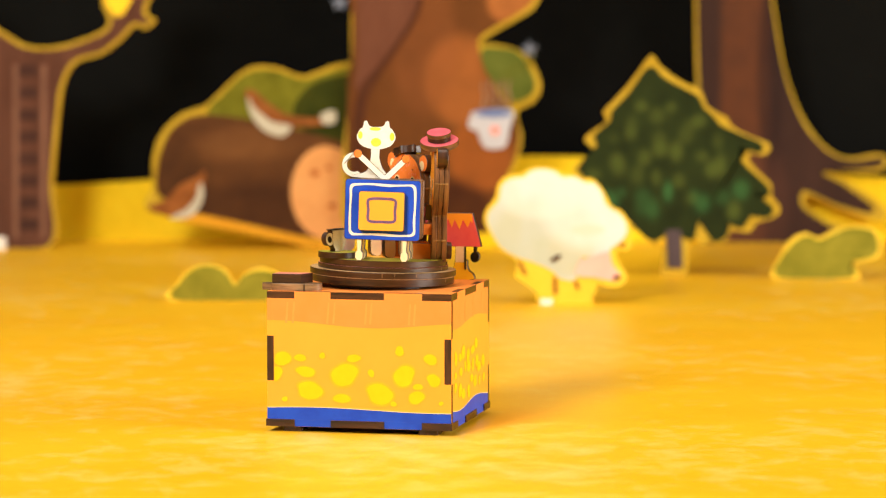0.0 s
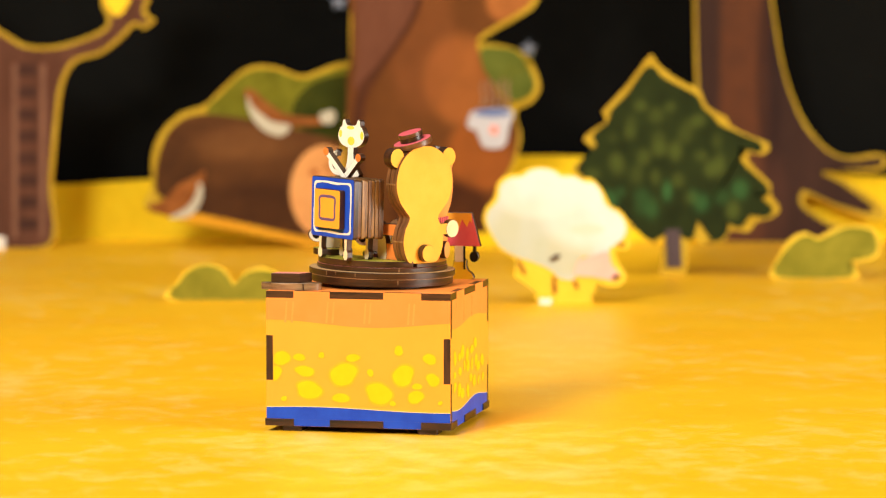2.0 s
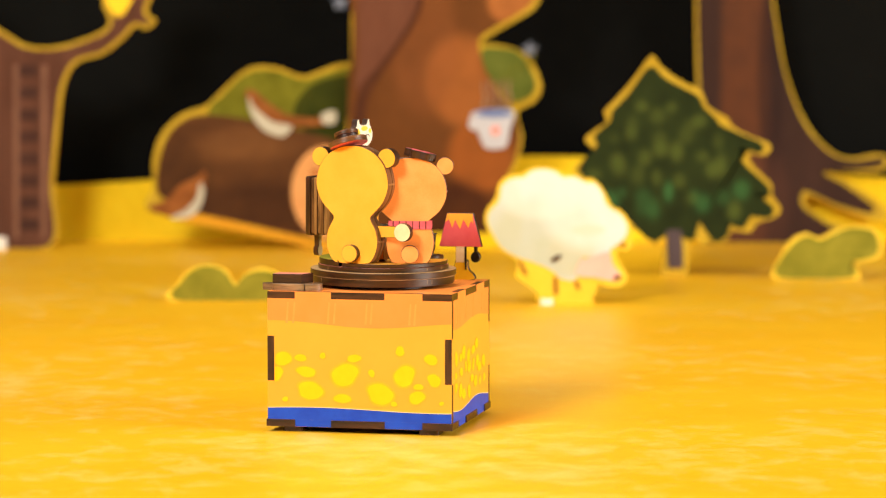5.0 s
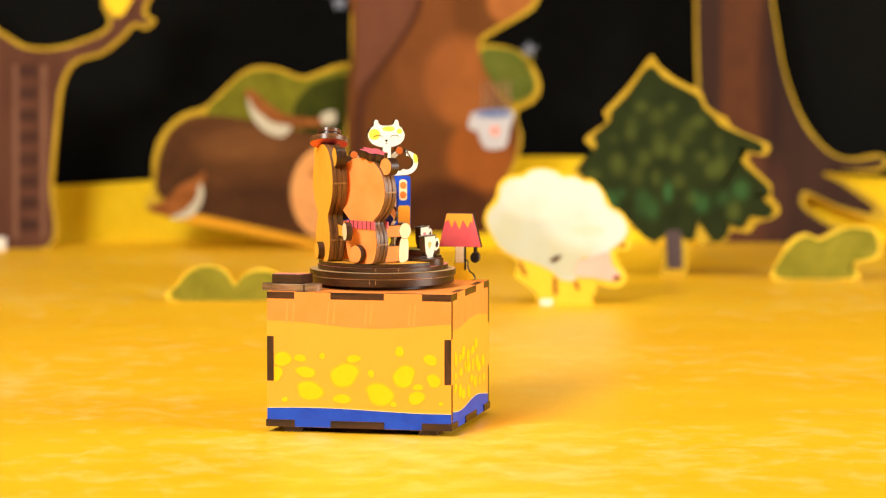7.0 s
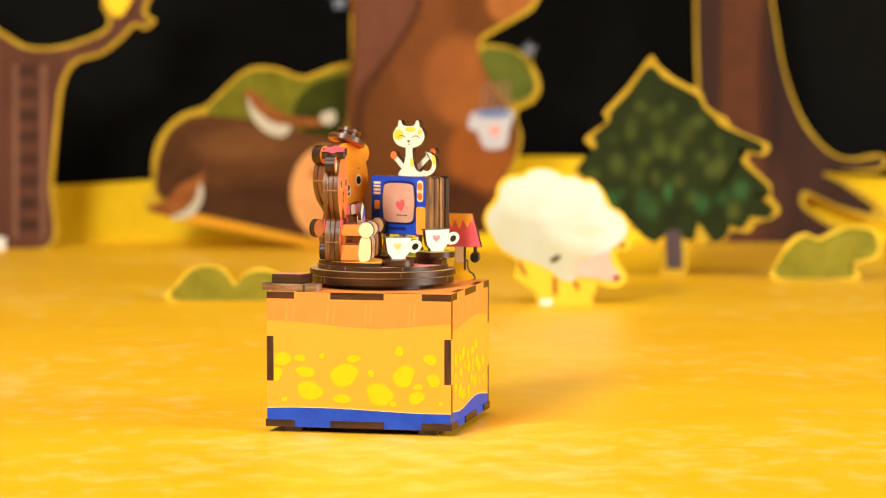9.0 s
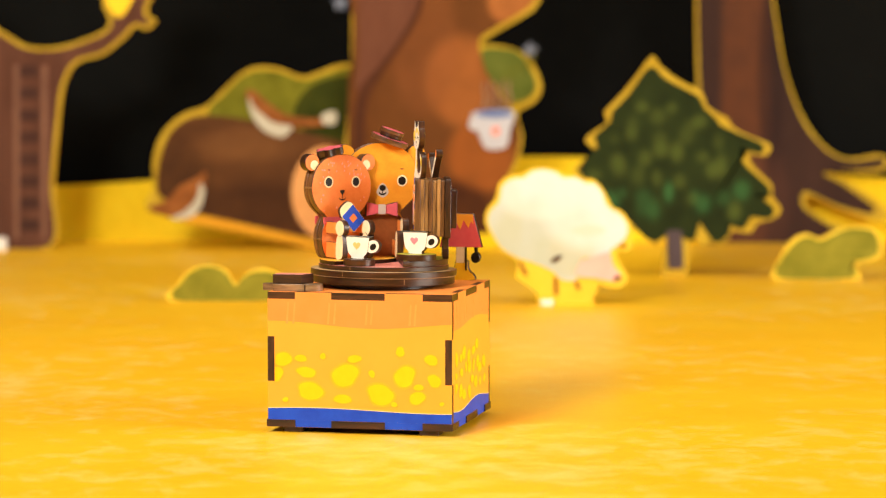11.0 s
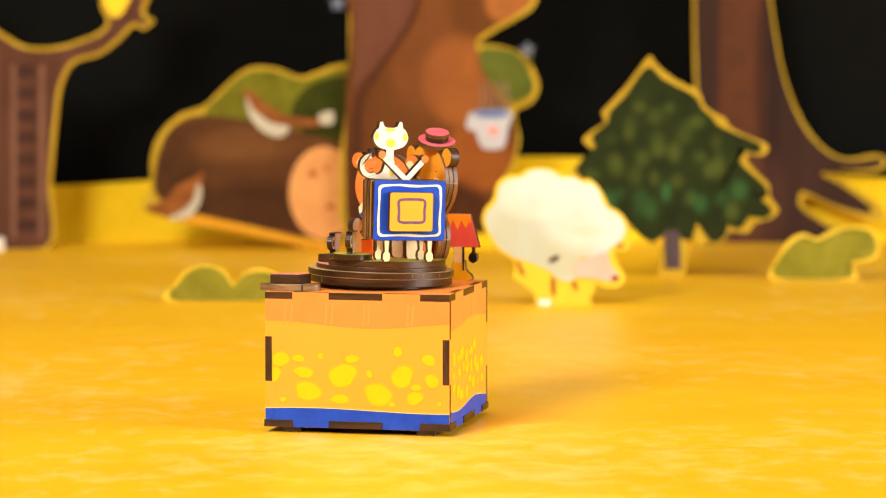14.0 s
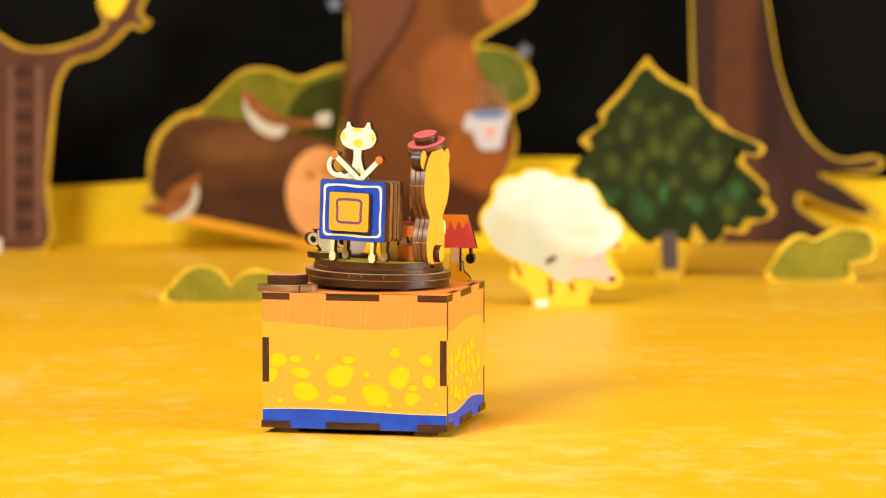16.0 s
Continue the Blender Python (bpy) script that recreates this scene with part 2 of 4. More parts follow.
SEAM = surface("dark_seam_print", rgb(84, 48, 30), rgb(70, 38, 24), 0.75, 30, detail_scale=200, spec=0.08)
SNOUT = surface("snout_print", rgb(240, 186, 170), rgb(234, 172, 156), 0.6, 60)
FIR_TRUNK = surface("fir_trunk_print", rgb(92, 78, 80), rgb(66, 54, 54), 0.75, 60, (3, 1, 0.5), spec=0.08)
HOOF = surface("russet_print", rgb(150, 74, 34), rgb(126, 58, 28), 0.7, 80, spec=0.08)
STAR = surface("pale_star_paper", rgb(146, 152, 166), rgb(124, 130, 146), 0.7, 80, spec=0.1)
SLATE = surface("blue_grey_print", rgb(112, 128, 170), rgb(92, 108, 152), 0.5, 80)
BLACK = surface("black_backdrop", rgb(18, 18, 16), rgb(12, 12, 11), 0.95, 3, bump=0.05, detail_scale=60, spec=0.05)
PAPER = surface("white_paper", rgb(238, 234, 224), rgb(226, 220, 208), 0.7, 80)
WALL = surface("room_wall", rgb(170, 160, 146), rgb(160, 150, 136), 0.85, 2, detail_scale=60)
FLOOR = surface("room_floor", rgb(96, 78, 60), rgb(76, 60, 46), 0.6, 3, (1, 8, 1), detail_scale=60)


# ---------------- mesh helpers ----------------
def part(name, bm, mats, parent=None, label="", m=None):
    """Links a bmesh as one mesh object, under a thing or a part."""
    me = bpy.data.meshes.new(name)
    bmesh.ops.recalc_face_normals(bm, faces=bm.faces)
    bm.to_mesh(me)
    bm.free()
    for x in mats if isinstance(mats, (list, tuple)) else [mats]:
        me.materials.append(x)
    if len(me.polygons) > 14:
        me.polygons.foreach_set("use_smooth", [True] * len(me.polygons))
        me.set_sharp_from_angle(angle=radians(32))
    ob = new(name, me)
    ob.parent = parent
    if m is not None:
        ob.matrix_basis = m
    if label:
        ob["label"] = label
    return ob


def smooth(points, steps=5):
    """A closed rounded line through the points."""
    p, out = [Vector(q) for q in points], []
    for i in range(len(p)):
        a, b, c, d = p[i - 1], p[i], p[(i + 1) % len(p)], p[(i + 2) % len(p)]
        for k in range(steps):
            t = k / steps
            out.append(0.5 * (2 * b + (c - a) * t + (2 * a - 5 * b + 4 * c - d) * t * t + (3 * b - a - 3 * c + d) * t ** 3))
    return [tuple(v) for v in out]


def oval(cx, cy, rx, ry, n=28, turn=0.0):
    c, s = math.cos(radians(turn)), math.sin(radians(turn))
    return [(cx + rx * math.cos(a) * c - ry * math.sin(a) * s, cy + rx * math.cos(a) * s + ry * math.sin(a) * c)
            for a in (2 * math.pi * i / n for i in range(n))]


def mirrored(half):
    """A closed outline from its right half, bottom to top."""
    return half + [(-x, z) for x, z in reversed(half) if x > 0.01]


def rounded(x0, z0, x1, z1, r, n=4):
    out = []
    for cx, cz, a0 in ((x1 - r, z0 + r, -90), (x1 - r, z1 - r, 0), (x0 + r, z1 - r, 90), (x0 + r, z0 + r, 180)):
        out += [(cx + r * math.cos(radians(a0 + 90 * k / n)), cz + r * math.sin(radians(a0 + 90 * k / n))) for k in range(n + 1)]
    return out


def inset(points, d):
    """The outline moved inwards by d."""
    n, out = len(points), []
    area = sum(points[i][0] * points[(i + 1) % n][1] - points[(i + 1) % n][0] * points[i][1] for i in range(n))
    sign = 1 if area > 0 else -1
    for i in range(n):
        a, b, c = Vector(points[i - 1]), Vector(points[i]), Vector(points[(i + 1) % n])
        t = (c - a)
        t = t.normalized() if t.length else Vector((1, 0))
        out.append((b.x - sign * t.y * d, b.y + sign * t.x * d))
    return out


def slab(bm, outline, y0, y1, unit=0.001, mats=(0, 1, 2), flat=False, m=None, chamfer=0.0):
    """Cuts an outline out of a sheet. Upright: outline in x and z, sheet from y0 (front) to y1. Flat: outline in x and y, from y0 up to y1.
    chamfer: how far the scorched rim is worn off at both faces."""
    def row(line, y):
        out = []
        for x, z in line:
            p = Vector((x, z, y) if flat else (x, y, z)) * unit
            out.append(bm.verts.new(m @ p if m is not None else p))
        return out
    if chamfer:
        small = inset(outline, chamfer)
        rows = [row(small, y0), row(outline, y0 + chamfer), row(outline, y1 - chamfer), row(small, y1)]
    else:
        rows = [row(outline, y0), row(outline, y1)]
    bm.faces.new(rows[0]).material_index = mats[0]
    bm.faces.new(list(reversed(rows[-1]))).material_index = mats[1]
    for a, b in zip(rows, rows[1:]):
        for i in range(len(a)):
            j = (i + 1) % len(a)
            bm.faces.new((a[i], b[i], b[j], a[j])).material_index = mats[2]
    return bm


def cut(outline, y0, y1, **k):
    if k.get("unit", 0.001) == 0.001 and "mats" not in k and y1 - y0 > 1.0:
        k.setdefault("chamfer", 0.16)
    return slab(bmesh.new(), outline, y0, y1, **k)


def stack(name, outline, y0, count, ply, mats, parent):
    """Several plies of one outline glued face to face, each a trifle off; the front one carries the others."""
    first = None
    for i in range(count):
        line = inset(outline, 0.2) if i % 2 else outline
        lo, hi = y0 + i * ply + (0.06 if i else 0), y0 + (i + 1) * ply - (0.06 if i < count - 1 else 0)
        ob = part(name if not first else "ply", cut(line, lo, hi), [mats[0] if i == 0 else mats[2], mats[1] if i == count - 1 else mats[2], mats[2]], first or parent)
        first = first or ob
    return first


def ring(bm, outer, inner, y0, y1, unit=0.001):
    """A flat frame between two outlines of equal point count."""
    rows = [[bm.verts.new(Vector((x, y, z)) * unit) for x, z in line] for line, y in ((outer, y0), (inner, y0), (inner, y1), (outer, y1))]
    n = len(outer)
    for k in range(4):
        for i in range(n):
            j = (i + 1) % n
            bm.faces.new((rows[k][i], rows[k][j], rows[(k + 1) % 4][j], rows[(k + 1) % 4][i]))
    return bm


def brick(bm, x0, x1, y0, y1, z0, z1, unit=1.0):
    return slab(bm, [(x0, z0), (x1, z0), (x1, z1), (x0, z1)], y0, y1, unit=unit, mats=(0, 0, 0))


def thing(name, m, label, category, group=""):
    ob = new(name)
    ob.empty_display_size = 0.01
    ob.matrix_basis = m
    return tagged(ob, label, category, group)


# ---------------- the room and the table ----------------
def room():
    bm = brick(bmesh.new(), -3.0, 3.0, -3.2, 3.2, -0.80, -0.75)
    tagged(part("floor", bm, FLOOR), "dark brown wooden floor boards", "floor", kind="structure")
    tagged(part("ceiling", brick(bmesh.new(), -3.0, 3.0, -3.2, 3.2, 2.0, 2.05), WALL), "plain pale ceiling", "ceiling", kind="structure")
    for nm, a in (("wall_north", (-3.0, 3.0, 3.2, 3.3)), ("wall_south", (-3.0, 3.0, -3.3, -3.2)), ("wall_west", (-3.1, -3.0, -3.3, 3.3)), ("wall_east", (3.0, 3.1, -3.3, 3.3))):
        tagged(part(nm, brick(bmesh.new(), *a, -0.80, 2.05), WALL), "plain pale painted wall", "wall", kind="structure")


def table():
    t = thing("display_table", pose(0, 0, 0), "large yellow painted table top with brushed streaks", "table")
    bm = brick(bmesh.new(), -1.5, 1.5, -1.5, 1.62, -0.03, 0.0)
    part("tabletop", bm, TABLE, t)
    for x in (-1.4, 1.4):
        for y in (-1.4, 1.5):
            part("leg", brick(bmesh.new(), x - 0.03, x + 0.03, y - 0.03, y + 0.03, -0.75, -0.03), BARK, t)


def backdrop():
    bm = brick(bmesh.new(), -1.45, 1.45, 1.09, 1.10, 0.0, 1.4)
    tagged(part("backdrop", bm, BLACK), "matt black backdrop behind the card forest", "backdrop", kind="structure")
    for x, z in ((-0.0560, 0.1835), (0.0916, 0.1471)):
        star = thing("paper_star", pose(x, 1.087, z), "small pale paper star on the black backdrop", "star", "stars on the backdrop")
        pts = [((0.72 if k % 2 == 0 else 0.34) * math.sin(k * math.pi / 5), (0.72 if k % 2 == 0 else 0.34) * math.cos(k * math.pi / 5)) for k in range(10)]
        part("star", cut(pts, -0.1, 0.3, unit=0.01, mats=(0, 0, 0)), STAR, star)


# ---------------- card cutouts of the forest (outlines in cm) ----------------
def card(name, x, y, label, category, outline, thick=0.5, front=None, steps=4, group=""):
    t = thing(name, pose(x, y, 0), label, category, group)
    part("board", cut(smooth(outline, steps), 0, thick, unit=0.01), [front or RIM, RIM_SIDE, RIM_SIDE], t)
    return t


def printed(t, name, outline, layer, material, steps=4):
    line = smooth(outline, steps) if steps else outline
    if layer == 1 and steps:
        line = inset(line, -0.2)
    part(name, cut([(x, max(z, 0.05)) for x, z in line], -0.05 * layer, -0.05 * layer + 0.05 * layer - 0.004, unit=0.01, mats=(0, 0, 0)), material, t)


OAK = [(2.8, 0.0), (3.1, 5.0), (3.6, 10.0), (4.0, 12.3), (4.9, 13.75), (6.7, 14.3), (8.2, 15.4), (9.2, 16.4), (10.0, 16.2), (10.75, 16.85), (10.05, 17.45),
       (10.5, 18.7), (11.4, 20.8), (7.7, 21.2), (6.8, 18.3), (7.2, 17.1), (7.0, 16.3), (5.6, 15.6), (3.5, 15.0), (1.4, 15.0), (0.0, 15.7), (-1.5, 16.9),
       (-3.1, 20.0), (-6.4, 20.8), (-6.1, 13.3), (-4.5, 7.9), (-4.2, 0.0)]


def oak():
    t = card("oak_cutout", -0.294, 0.967, "card cutout of a forked brown tree with a ladder", "tree cutout", OAK)
    printed(t, "bark", inset(smooth(OAK), 0.29), 1, BARK, 0)
    for x0, x1 in ((0.1, 0.45), (2.15, 2.5)):
        printed(t, "ladder_rail", [(x0, 0.8), (x1, 0.8), (x1 + 0.2, 13.6), (x0 + 0.1, 13.6)], 2, LADDER, 0)
    for k in range(8):
        z = 1.4 + 1.62 * k
        printed(t, "ladder_rung", rounded(0.6, z, 2.0, z + 0.8, 0.15), 2, RUNG, 0)
    printed(t, "yellow_leaf", [(6.9, 20.0), (7.0, 18.3), (7.9, 17.1), (8.8, 18.0), (9.3, 20.0)], 3, LEMON)
    part("foot", brick(bmesh.new(), -1.4, -0.4, -0.8, -0.06, 0, 0.9, unit=0.01), PAPER, t)


LOG_BOARD = [(-9.0, 3.3), (-8.4, 4.6), (-8.4, 6.7), (-7.7, 8.6), (-6.2, 10.0), (-4.5, 10.6), (-3.3, 11.7), (-2.0, 12.9), (-0.8, 13.5), (0.9, 13.4),
             (2.6, 12.8), (3.8, 13.1), (5.5, 13.7), (7.1, 13.5), (9.6, 12.1), (10.0, 5.8), (9.6, 0.0), (3.8, 0.0), (2.1, 0.3), (-2.1, 1.5), (-5.8, 2.2), (-8.3, 2.6)]


def log():
    t = card("log_cutout", -0.106, 0.967, "card cutout of a fallen log before a hedge with two birds", "log cutout", LOG_BOARD)
    printed(t, "hedge", [(-4.1, 10.1), (-3.1, 11.2), (-1.8, 12.5), (-0.6, 13.0), (0.9, 12.9), (2.6, 12.3), (4.0, 12.6), (5.5, 13.1), (7.1, 13.0), (8.8, 11.7), (8.8, 5.8), (3.8, 7.5), (-3.0, 8.0)], 1, HEDGE)
    printed(t, "dark_hedge", [(2.1, 9.4), (2.5, 11.3), (4.2, 12.5), (6.7, 12.7), (8.8, 11.3), (8.8, 7.5), (4.6, 7.9)], 2, HEDGE_D)
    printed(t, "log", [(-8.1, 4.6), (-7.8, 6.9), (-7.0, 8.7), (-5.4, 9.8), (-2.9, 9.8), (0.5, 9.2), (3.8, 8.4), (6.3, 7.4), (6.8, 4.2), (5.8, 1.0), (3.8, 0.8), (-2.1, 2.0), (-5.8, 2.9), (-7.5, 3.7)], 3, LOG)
    printed(t, "log_end", oval(4.4, 4.2, 2.6, 3.45), 4, LOGEND, 0)
    for x, z, r in ((3.6, 5.6, 0.35), (4.6, 6.0, 0.22), (4.9, 3.2, 0.3)):
        printed(t, "knot", oval(x, z, r, r * 0.7, 14), 5, RUST, 0)
    printed(t, "branch", [(-7.7, 2.6), (-5.2, 2.6), (-1.2, 1.8), (3.8, 0.7), (7.1, 0.4), (7.1, 0.1), (3.8, 0.1), (-1.7, 1.2), (-5.8, 2.0)], 4, BRANCH)
    printed(t, "bird", [(-1.5, 11.6), (-0.9, 11.7), (0.4, 10.6), (1.7, 9.9), (3.8, 9.7), (5.0, 10.1), (5.1, 9.4), (3.8, 9.1), (2.1, 9.0), (1.1, 8.4), (-0.3, 9.0), (-1.1, 10.2)], 5, BIRD)
    printed(t, "bird_belly", [(-1.3, 11.3), (-0.8, 10.4), (0.5, 9.4), (1.9, 9.1), (1.2, 8.3), (-0.2, 8.8), (-1.1, 10.0)], 6, WOOL_S)
    printed(t, "bird_tail", [(4.1, 10.0), (5.1, 10.2), (5.1, 9.3), (4.2, 9.3)], 6, WOOL_S)
    printed(t, "bird", [(-8.8, 3.1), (-7.5, 3.6), (-6.3, 4.8), (-5.2, 5.3), (-4.5, 5.8), (-4.5, 5.1), (-4.7, 3.8), (-5.2, 2.7), (-6.5, 2.2), (-7.7, 2.6)], 5, BIRD)
    printed(t, "bird_belly", [(-4.9, 4.9), (-4.6, 4.4), (-4.8, 3.3), (-5.6, 2.4), (-7.1, 2.3), (-6.0, 2.9), (-5.2, 3.8)], 6, WOOL_S)


BIG = [(-5.8, 0.0), (-5.8, 13.3), (-5.8, 17.0), (-5.75, 21.0), (-5.7, 25.0), (8.8, 25.0), (8.5, 21.0), (7.9, 18.1), (6.4, 16.9), (5.0, 16.1), (3.7, 15.2), (4.7, 15.1), (6.1, 14.8), (7.4, 13.95),
       (8.15, 12.1), (7.6, 10.85), (6.4, 10.1), (6.75, 8.3), (6.3, 6.3), (5.3, 4.2), (5.0, 0.0)]


def big_tree():
    t = card("brown_tree_cutout", 0.015, 0.955, "tall brown card cutout of a trunk with a printed cup", "tree cutout", BIG)
    printed(t, "brown_shape", [(-5.8, 2.2), (-5.9, 7.0), (-5.8, 12.8), (-5.5, 13.5), (-5.45, 17.0), (-5.4, 24.0), (8.3, 24.0), (7.9, 20.7), (7.4, 18.4), (6.0, 17.3), (4.6, 16.5), (3.3, 15.3), (4.2, 12.5), (5.6, 10.2), (6.1, 9.6), (6.35, 8.3), (5.9, 6.5), (4.85, 4.4), (4.5, 1.9), (4.2, 1.5), (2.0, 1.45), (-1.0, 1.45), (-4.0, 1.45), (-5.5, 1.5)], 1, BIGBROWN)
    printed(t, "ground_strip", [(-5.7, 0.1), (4.9, 0.1), (4.7, 1.25), (-5.7, 1.25)], 2, HILL, 0)
    printed(t, "trunk_side", [(-5.5, 12.2), (-5.3, 13.7), (-5.3, 17.0), (-5.3, 23.5), (-0.2, 23.5), (-0.85, 17.6), (-2.2, 15.3), (-3.6, 13.4), (-5.0, 11.6)], 2, GREYTRUNK)
    printed(t, "trunk_seam", [(0.1, 22.0), (-0.45, 18.8), (-0.95, 17.0), (-2.3, 14.8), (-3.7, 12.8), (-4.7, 10.6), (-4.9, 6.0), (-4.6, 1.6), (-5.6, 1.6), (-5.65, 8.0), (-5.3, 11.6), (-4.0, 13.3), (-2.6, 15.1), (-1.3, 17.2), (-0.75, 19.0), (-0.2, 22.0)], 3, SEAM)
    printed(t, "leaf", [(3.8, 14.7), (5.0, 14.8), (6.4, 14.5), (7.2, 13.4), (7.7, 12.1), (7.2, 11.25), (6.2, 10.9), (5.4, 11.5), (4.5, 12.5), (3.9, 13.5)], 4, LEAF)
    for k in range(5):
        x, z = 5.0 + 0.5 * k, 12.0 + 0.25 * k
        printed(t, "leaf_vein", [(x, z), (x + 0.5, z + 0.9), (x + 0.62, z + 1.7), (x + 0.42, z + 0.9)], 5, HEDGE)
    for k in range(5):
        x, z = 3.75 + 0.47 * k, 10.5 + 0.12 * (k % 2)
        printed(t, "steam", [(x, z), (x + 0.14, z + 0.8), (x, z + 1.4), (x + 0.2, z + 1.9), (x + 0.28, z + 1.9), (x + 0.16, z + 1.4), (x + 0.3, z + 0.8), (x + 0.18, z)], 6, STEAM)
    printed(t, "cup_handle", oval(3.2, 9.3, 0.42, 0.5, 16), 4, CUP_PRINT, 0)
    printed(t, "cup", [(3.1, 10.15), (6.0, 10.3), (5.85, 9.0), (5.6, 7.75), (5.0, 7.45), (4.1, 7.5), (3.75, 7.95), (3.4, 9.0)], 5, CUP_PRINT)
    printed(t, "cup_rim", oval(4.65, 10.05, 1.35, 0.3, 18), 6, SLATE, 0)
    printed(t, "cup_heart", oval(4.75, 8.8, 0.34, 0.36, 14), 6, SALMON, 0)


RTREE = [(-4.4, 0.0), (-4.7, 9.8), (-4.9, 14.6), (-5.0, 20.0), (-5.0, 25.0), (0.3, 25.0), (0.7, 20.6), (1.2, 17.1), (2.0, 12.9), (3.4, 9.4), (5.1, 7.3), (6.8, 6.5), (9.0, 6.8),
         (9.9, 6.2), (8.8, 5.4), (5.2, 5.5), (6.9, 4.6), (9.6, 2.7), (9.1, 1.7), (6.0, 2.7), (3.8, 3.6), (3.6, 2.9), (5.2, 1.7), (6.9, 1.0), (6.5, 0.0)]


def right_tree():
    t = card("rooted_tree_cutout", 0.265, 1.03, "card cutout of a dark plum trunk with spread roots", "tree cutout", RTREE)
    printed(t, "bark", [(-4.1, 0.1), (-4.3, 9.8), (-4.5, 14.6), (-4.6, 20.0), (-4.6, 24.5), (0.0, 24.5), (0.35, 20.6), (0.8, 17.1), (1.6, 12.9), (3.0, 9.2), (4.9, 6.9), (6.8, 6.1), (9.2, 6.3), (8.6, 5.9), (4.4, 5.5), (6.4, 4.2), (8.6, 2.5), (5.8, 3.2), (3.4, 4.2), (3.0, 2.8), (4.8, 1.4), (6.0, 0.8), (6.0, 0.1)], 1, PLUM, 5)


def hill():
    line = [(-48.1, 0.0), (-46.8, 3.6), (-29.5, 4.3), (-22.2, 4.75), (-12.2, 5.45), (-1.5, 6.3), (7.2, 6.55), (12.8, 6.4), (20.1, 6.1), (28.7, 5.4), (33.8, 4.9), (46.0, 4.2), (47.4, 0.0)]
    card("hill_cutout", 0.025, 1.05, "long low yellow card hill behind the trees", "hill cutout", line, front=HILL)


FIR_BOARD = [(-1.5, 14.47), (-0.95, 13.85), (-0.08, 13.1), (0.95, 12.53), (1.64, 12.24), (1.99, 11.72), (2.16, 11.2), (2.85, 10.69), (3.54, 10.34), (3.8, 9.82), (4.92, 9.22), (5.87, 8.87), (6.34, 8.53), (6.27, 8.04), (5.79, 7.75), (4.92, 7.87), (5.15, 7.32), (5.82, 6.63), (6.48, 5.94), (6.44, 5.33), (6.96, 4.64), (7.03, 4.12), (6.44, 3.61), (5.48, 3.38), (5.05, 2.74), (4.23, 2.79), (3.75, 2.79), (3.54, 2.28), (2.85, 2.0), (2.33, 2.22), (1.9, 1.88), (1.47, 2.31), (1.04, 2.22), (1.0, 0.0), (-0.9, 0.0), (-0.57, 2.4), (-1.12, 1.93), (-1.81, 2.28), (-2.47, 2.91), (-3.1, 3.0), (-4.4, 4.0), (-5.4, 5.8), (-6.7, 6.8), (-5.92, 7.66), (-5.27, 8.18), (-5.85, 8.67), (-5.78, 9.13), (-5.18, 9.6), (-4.44, 10.12), (-4.71, 10.63), (-4.23, 11.2), (-3.19, 12.33), (-2.33, 13.45)]
FIR_CROWN = [(-1.47, 13.45), (-0.95, 12.85), (-0.08, 12.33), (0.95, 11.81), (1.47, 11.46), (1.73, 10.86), (2.51, 10.17), (2.82, 9.7), (4.06, 9.13), (5.58, 8.49), (5.48, 8.18), (4.23, 8.56), (4.06, 8.18), (4.27, 7.32), (4.96, 6.63), (6.0, 5.68), (5.87, 5.21), (5.1, 5.68), (5.62, 4.9), (6.31, 4.35), (6.05, 3.95), (4.92, 4.07), (4.41, 3.26), (3.58, 3.55), (3.37, 2.86), (2.77, 2.34), (2.13, 3.17), (1.51, 3.78), (1.13, 2.4), (0.43, 3.0), (-0.34, 3.14), (-1.29, 2.4), (-2.29, 3.17), (-2.76, 3.69), (-4.1, 4.2), (-5.0, 6.0), (-6.1, 6.9), (-5.18, 8.01), (-4.78, 8.53), (-5.06, 9.05), (-4.02, 9.94), (-3.92, 10.63), (-2.85, 11.72), (-1.98, 13.02)]


def fir():
    t = card("fir_cutout", 0.175, 0.723, "card cutout of a dark green fir with a yellow rim", "tree cutout", inset(FIR_BOARD, 0.09), steps=2)
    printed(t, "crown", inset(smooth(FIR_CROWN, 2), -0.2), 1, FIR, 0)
    printed(t, "trunk", [(-0.5, 3.0), (0.5, 3.0), (0.6, 0.5), (-0.4, 0.5)], 2, FIR_TRUNK, 0)


SHEEP_BOARD = [(-1.06, 7.97), (-0.29, 7.83), (0.14, 7.56), (0.8, 7.5), (1.29, 7.25), (1.78, 7.28), (2.32, 6.79), (2.81, 5.92), (2.98, 5.65), (3.52, 5.38), (4.01, 4.72), (4.12, 4.12), (4.05, 3.74), (4.14, 3.39), (3.74, 3.09), (3.22, 3.09), (3.33, 2.54), (3.74, 1.89), (3.85, 1.45), (3.47, 1.01), (2.76, 0.96), (2.13, 1.18), (2.1, 0.8), (1.8, 0.36), (1.76, 0.0), (-1.28, 0.0), (-1.38, 0.52), (-2.04, 1.12), (-2.64, 1.56), (-2.58, 2.16), (-2.72, 2.65), (-3.46, 3.09), (-4.0, 3.85), (-4.44, 4.72), (-4.33, 5.49), (-3.84, 6.14), (-3.62, 7.01), (-3.02, 7.5), (-2.31, 7.56), (-1.82, 7.88)]
